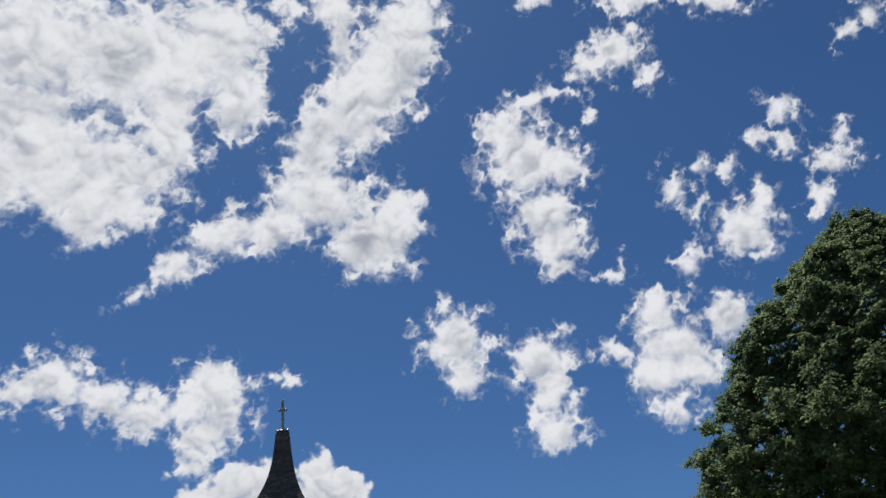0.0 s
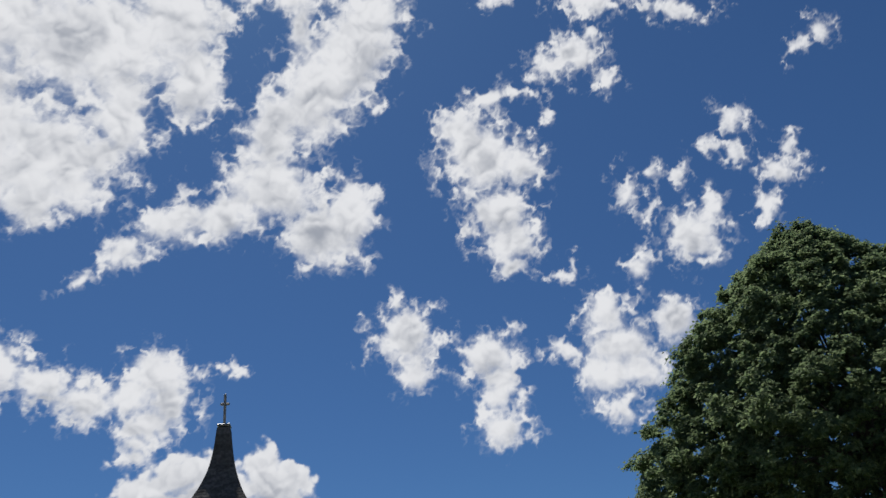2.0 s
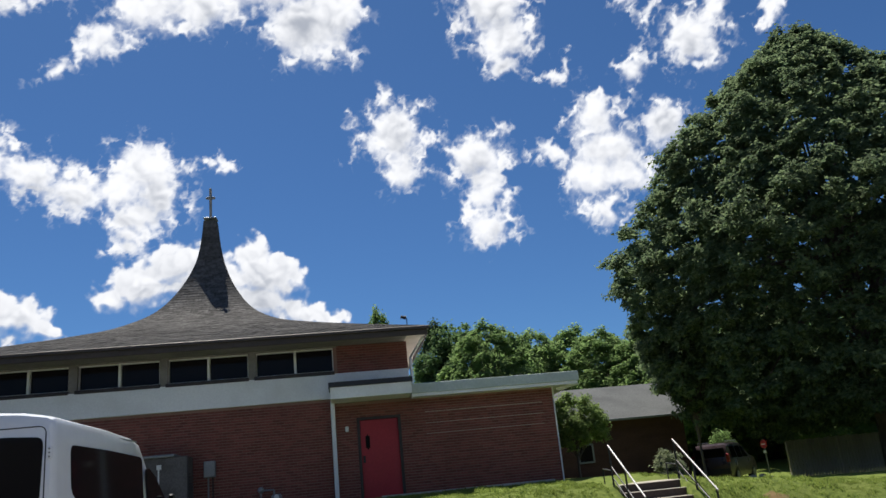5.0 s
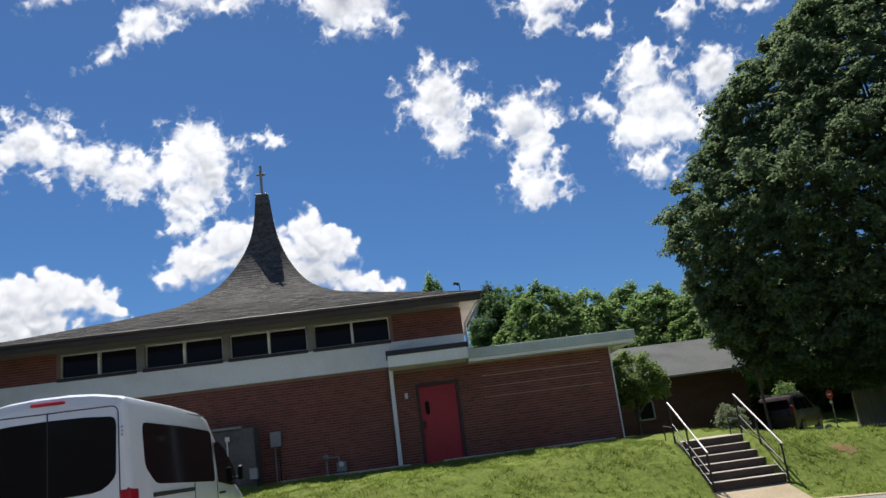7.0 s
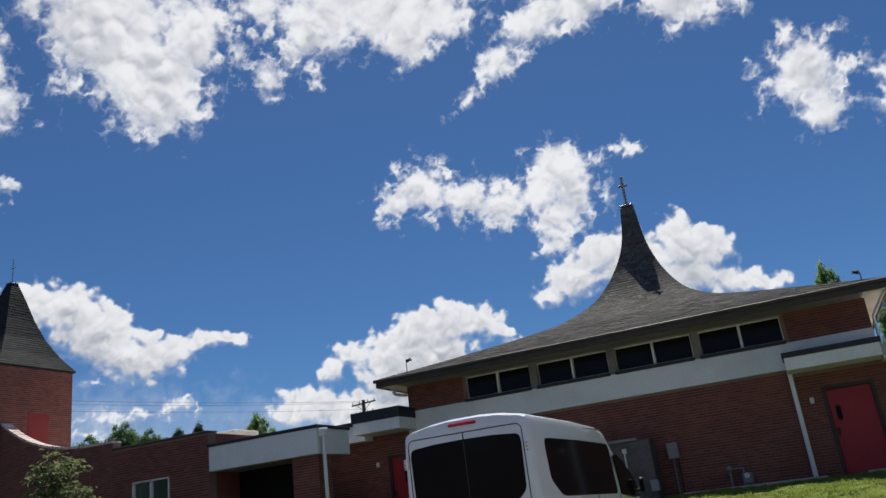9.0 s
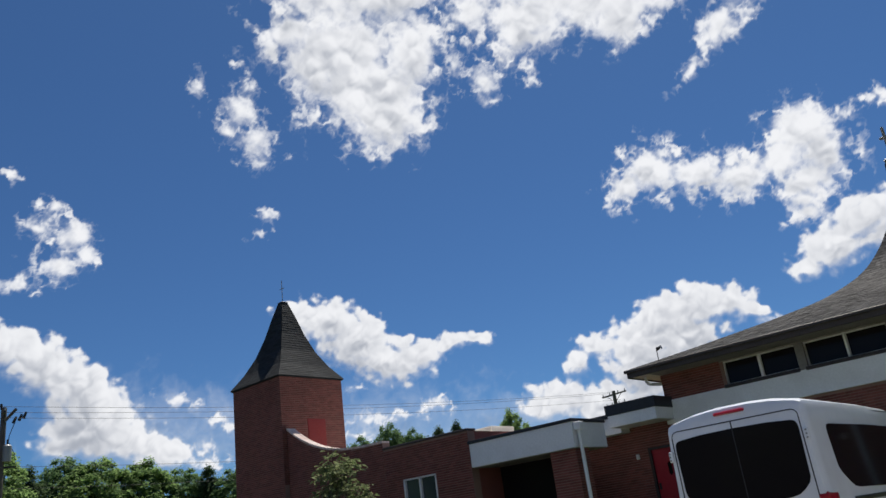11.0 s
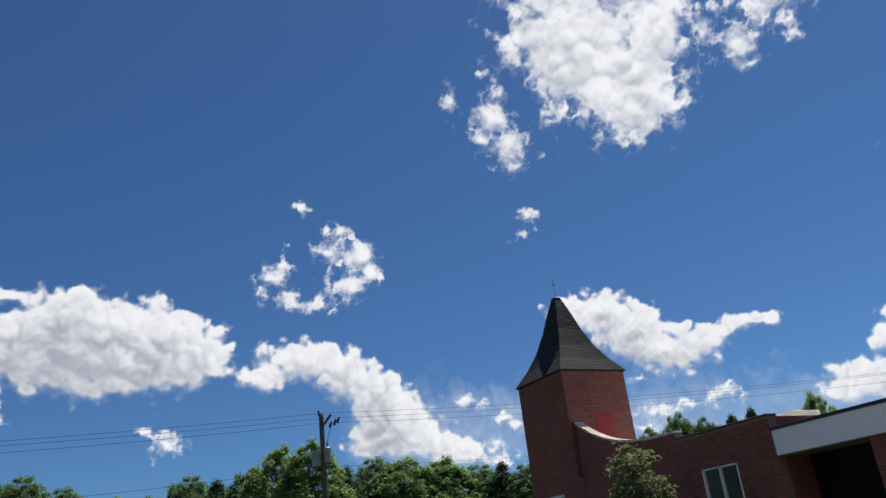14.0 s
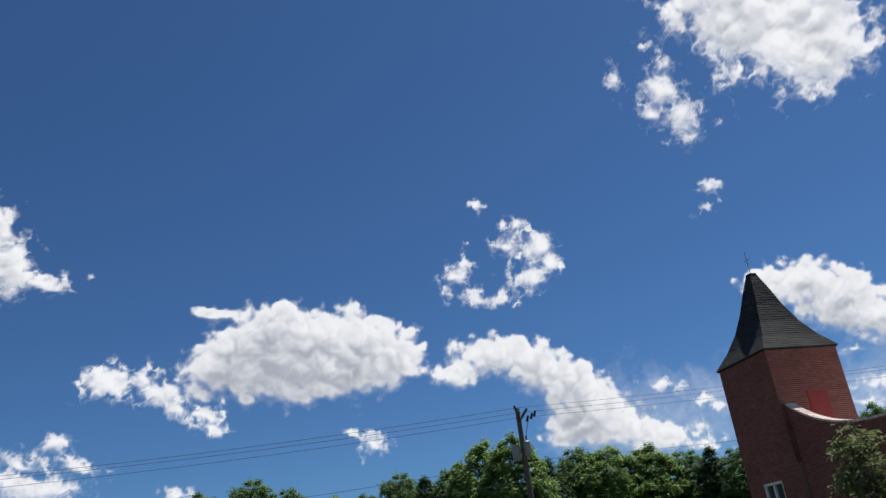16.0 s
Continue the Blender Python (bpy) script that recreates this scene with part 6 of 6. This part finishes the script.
cloud("large loose cloud with blue gaps", -21.78, 21.68, [(2.1, 5.15, 0.83, 1.55, -47), (-0.74, 2.67, 1.88, 1.96, -14), (-0.28, 0.15, 3.12, 1.93, -14), (3.8, 1.1, 1.71, 1.99, -14), (-1.57, -1.71, 2.51, 1.85, -13), (-1.15, -4.34, 1.54, 1.06, -12), (-3.88, 0.63, 1.72, 0.78, -14), (0.7, -1.85, 2.17, 1.52, -13)], loose=0.06)
cloud("compact rounded white cloud", -5.48, 24.17, [(-0.12, 0.61, 2.66, 2.26, -7), (0.34, -2.06, 1.52, 1.59, -7), (-0.21, 3.06, 0.65, 0.73, -7)])
cloud("rounded double white cloud", -11.82, 20.53, [(-0.17, 2.18, 2.45, 1.99, -10), (0.21, -0.08, 1.76, 1.77, -9), (0.05, -2.99, 2.24, 1.46, -9)])
cloud("tiny white cloud puff above the spire", 8.0, 23.25, [(-0.35, 0.1, 0.55, 0.5, -20), (0.4, 0.0, 0.6, 0.62, 25)])
cloud("long lumpy white cloud", 17.01, 21.34, [(-8.14, 0.89, 1.69, 1.34, -5), (-6.31, 1.73, 1.94, 1.81, -5), (-3.3, 0.49, 2.44, 1.67, -5), (-0.61, -0.54, 2.23, 1.36, -5), (3.58, 1.34, 2.43, 2.09, -5), (4.57, -0.37, 1.88, 1.86, -5), (3.09, -1.95, 2.27, 1.22, -5), (2.88, -2.99, 1.22, 0.97, -5), (2.51, -3.94, 1.3, 0.81, -5), (2.03, -0.16, 1.94, 1.53, -5)], loose=-0.02)
cloud("low white cloud behind the spire", 7.47, 14.87, [(-7.73, -0.83, 1.26, 0.7, -5), (-5.8, 0.07, 2.18, 1.64, -5), (-3.62, 1.27, 1.98, 1.49, -4), (-2.53, 2.06, 1.15, 0.87, -4), (1.66, 1.75, 1.43, 1.6, -4), (2.55, 0.32, 2.31, 1.45, -4), (3.98, 0.77, 1.37, 1.05, -4), (2.23, -1.19, 2.71, 1.2, -5), (5.36, -2.26, 2.44, 0.81, -5), (7.46, -2.77, 1.07, 0.41, -5), (-1.02, 0.08, 2.41, 2.46, -5)], loose=0.12)
cloud("low heaped cumulus with a grey base", 27.04, 10.33, [(-4.65, 0.51, 1.18, 0.64, 29), (-2.98, 1.28, 1.36, 0.68, -16), (0.01, 0.99, 2.41, 1.81, 14), (1.58, 2.43, 1.82, 1.42, 14), (4.06, 2.68, 2.12, 1.54, 4), (6.11, 2.7, 1.71, 1.06, -21), (7.84, 1.7, 1.3, 0.53, -31), (0.58, -1.27, 3.21, 1.98, -6), (3.01, 0.65, 2.02, 1.61, -6), (-5.86, -1.92, 2.44, 1.17, -7), (-7.47, -2.4, 1.57, 1.01, -7), (-2.79, -2.94, 2.77, 1.25, -7)])
cloud("large bright heaped cloud", 44.19, 35.78, [(-0.12, -4.32, 4.28, 3.58, 1), (1.12, -6.41, 2.86, 2.13, 0), (-2.16, -1.03, 4.67, 2.89, 2), (-3.83, -2.35, 2.14, 2.18, 1), (2.88, -1.63, 2.08, 3.17, 2), (-5.4, 0.46, 1.56, 1.4, 2), (-1.94, 3.23, 4.94, 2.78, 3), (1.96, 2.36, 4.04, 2.5, 3)])
cloud("wispy cloud shred", 35.37, 31.33, [(0.39, 0.12, 1.49, 1.62, -4), (-1.64, 1.4, 0.77, 1.82, -4), (0.71, -1.46, 1.03, 0.47, -4), (3.51, -0.4, 1.04, 0.47, -4), (-0.54, 2.66, 0.62, 0.68, -3)], loose=0.2)
cloud("ragged cloud edge", 35.29, 35.92, [(-0.01, 0.28, 2.37, 1.66, -3), (1.65, 1.66, 1.91, 1.46, -3)], loose=0.15)
cloud("bright cloud with a ragged base", 22.98, 34.92, [(-1.64, -0.18, 4.49, 1.94, -10), (-0.78, -2.07, 1.65, 1.06, -10), (-4.23, 0.86, 2.73, 1.68, -10), (2.25, -0.51, 2.33, 1.67, -10), (-1.15, 2.55, 6.16, 1.82, -10)], loose=0.12)
cloud("broken cloud scraps in a slanting row", 55.31, 30.28, [(0.35, 0.61, 1.73, 1.49, 7), (1.29, -1.63, 1.9, 1.45, 6), (0.9, 2.28, 0.87, 0.78, 7), (0.53, 3.47, 0.53, 0.42, 8), (-2.32, 2.04, 0.51, 1.38, 7), (4.06, -0.44, 0.57, 0.37, 6), (1.57, -2.89, 1.36, 0.73, 5), (-0.49, -0.91, 0.99, 1.07, 6)], loose=0.2)
cloud("tiny torn cloud puff", 53.88, 22.72, [(0.38, 0.53, 0.89, 0.82, 2), (-0.11, -0.6, 0.68, 0.33, 2)], loose=0.18)
cloud("loose ring shaped cloud", 69.20, 21.03, [(-3.92, -0.02, 1.33, 0.89, 21), (-3.05, 1.1, 0.38, 0.6, 0), (-2.71, -1.73, 1.78, 0.75, -12), (-0.76, -2.14, 1.08, 0.53, -1), (0.88, 2.83, 0.96, 0.77, 1), (0.33, 1.48, 1.25, 0.85, 0), (2.35, 1.09, 1.35, 1.32, 0), (1.61, -1.03, 1.71, 1.08, -1), (3.1, -0.28, 0.75, 0.94, -1)], loose=0.08)
cloud("tiny cloud puff", 71.07, 24.85, [(0.33, 0.69, 0.57, 0.42, 2), (-0.74, -1.53, 0.35, 0.3, 1)])
cloud("white cloud with a long tail behind the tower", 46.46, 14.01, [(-4.6, 2.2, 1.65, 1.3, -8), (-2.5, 1.65, 1.9, 1.45, -8), (-0.67, 0.05, 2.33, 1.95, -8), (1.54, -1.64, 2.4, 1.28, -8), (3.61, -1.33, 1.61, 0.95, 22), (5.74, -0.63, 1.6, 0.48, 7), (7.98, -0.47, 1.12, 0.4, 2), (2.77, -0.21, 0.4, 0.32, -8)])
cloud("small low cloud scraps", 45.29, 8.70, [(3.28, 0.46, 1.25, 0.7, -8), (1.21, -0.03, 1.18, 0.47, -8), (-1.4, -0.06, 1.58, 0.55, -8), (-2.54, -0.95, 1.42, 0.54, -8), (-2.08, 2.1, 0.72, 0.28, -8)], loose=0.08)
cloud("small low cloud scraps", 58.12, 8.74, [(-1.6, 2.33, 1.17, 0.47, -6), (0.64, 0.93, 1.09, 0.47, 4), (1.46, 0.45, 0.71, 0.35, -6), (-0.16, -0.76, 0.69, 0.38, 9), (-0.5, -1.18, 0.39, 0.26, -6), (0.4, -2.11, 1.32, 0.53, -6)])
cloud("long slanting white cloud bank", 66.59, 11.54, [(-7.32, 2.71, 1.83, 0.8, 3), (-4.4, 3.54, 2.82, 1.36, -7), (-1.73, 2.2, 2.41, 1.59, -27), (0.51, 0.71, 2.79, 1.75, -27), (1.84, -1.43, 2.79, 1.72, -7), (4.02, -3.08, 2.76, 1.17, -17), (5.9, -3.9, 1.97, 0.62, -17), (0.51, -2.43, 2.38, 1.16, -7)])
cloud("large flat based white cumulus", 85.36, 16.44, [(-5.47, 3.34, 1.29, 0.38, -8), (-1.5, 1.92, 2.62, 1.86, -3), (-3.7, 0.87, 3.65, 1.83, 18), (1.28, 0.62, 3.47, 2.34, -3), (4.36, 0.67, 2.77, 1.9, -3), (6.68, -0.64, 2.33, 1.67, -3), (-5.67, -0.52, 2.14, 1.57, -3), (-2.09, -1.11, 4.86, 1.75, -3), (3.14, -1.42, 4.31, 1.56, -3), (-0.09, -2.75, 1.27, 0.68, -4)])
cloud("broken white cloud beside a larger one", 95.41, 14.20, [(-2.89, 1.05, 1.91, 1.2, -1), (-0.66, 1.09, 0.98, 0.86, -1), (0.69, 0.2, 1.72, 0.85, -17), (1.43, -1.18, 1.4, 0.7, -23), (3.54, -1.54, 1.13, 0.72, -12), (3.92, -2.42, 0.77, 0.62, -2), (2.78, -1.4, 0.69, 0.43, -2)])
cloud("small wispy cloud scrap", 80.69, 10.04, [(0.29, -0.15, 1.2, 0.75, -5), (-1.34, 0.67, 0.76, 0.25, -34)])
cloud("heaped cloud at the side", 106.24, 23.21, [(0.47, 1.73, 1.13, 1.63, 6), (1.33, -0.69, 1.4, 2.0, 5), (3.02, -1.56, 2.32, 0.58, 4), (-1.51, 0.11, 2.13, 2.43, 6)])
cloud("low broken cloud", 102.68, 9.35, [(1.09, 1.89, 1.17, 0.63, -2), (2.8, 0.61, 1.51, 0.54, -18), (-0.72, 0.94, 1.25, 0.68, -3), (0.33, -0.63, 2.89, 1.15, -3), (-2.76, 0.05, 1.81, 1.33, -3), (8.73, -1.48, 1.24, 0.43, -4)])

# thin glowing veils low over the trees and roofs, lightening the hazy low sky
cloud("thin pale veil low in the sky", 46.0, 8.0, [(0, 0, 9.0, 3.0, -4), (-8, 0.6, 5.0, 1.8, 4), (9, -0.5, 6.0, 2.0, -6)], 0.2, sheer=True)
cloud("thin pale veil low in the sky", 62.0, 9.0, [(0, 0, 6.0, 3.2, -4), (6, 1.0, 5.0, 1.8, 4)], 0.2, sheer=True)

# unseen broken cloud round the rest of the sky, added for its fill light
sky_rnd = random.Random(21)
for k in range(26):
    az = 121 + k * 7.0 + sky_rnd.uniform(-3, 3)
    el = sky_rnd.choice((12, 20, 28, 36, 44)) + sky_rnd.uniform(-4, 4)
    w = sky_rnd.uniform(2.0, 4.2)
    lobes = [(sky_rnd.uniform(-1.4, 1.4) * w, sky_rnd.uniform(-0.5, 0.5) * w, w * sky_rnd.uniform(0.5, 1.0), w * sky_rnd.uniform(0.35, 0.7), sky_rnd.uniform(-20, 20)) for _ in range(6)]
    cloud("white heaped fair weather cloud", az, el, lobes, 0.4)


# ---- bricks, last ----
for wall, p0, u, n, length, z0, z1, holes, top, singles in LATER:
    verts, faces, keys = brick_field(p0, u, n, length, z0, z1, holes, top)
    pick = set()
    if singles:
        for i, k in enumerate(keys):
            if k[0] >= singles[0] and k[2] <= singles[1] and k[1] >= singles[2] and k[3] <= singles[3] and len(pick) < 290:
                pick.add(i)
    vv, ff = [], []
    shared = {}
    for i, key in enumerate(keys):
        vs, fs = verts[8 * i:8 * i + 8], faces[5 * i:5 * i + 5]
        if i in pick:
            size = round(key[2] - key[0], 3)
            if size not in shared:
                me = bpy.data.meshes.new("brick")
                o = Vector(vs[0])
                me.from_pydata([tuple(Vector(p) - o) for p in vs], [], [tuple(a - 8 * i for a in f) for f in fs])
                me.materials.append(BRICK_PIECE)
                shared[size] = me
            ob = new("brick", shared[size])
            ob.parent = wall
            ob.location = vs[0]
        else:
            k = len(vv)
            vv += vs
            ff += [tuple(a - 8 * i + k for a in f) for f in fs]
    mesh_from("brickwork", vv, ff, BRICK, wall, "stuff")
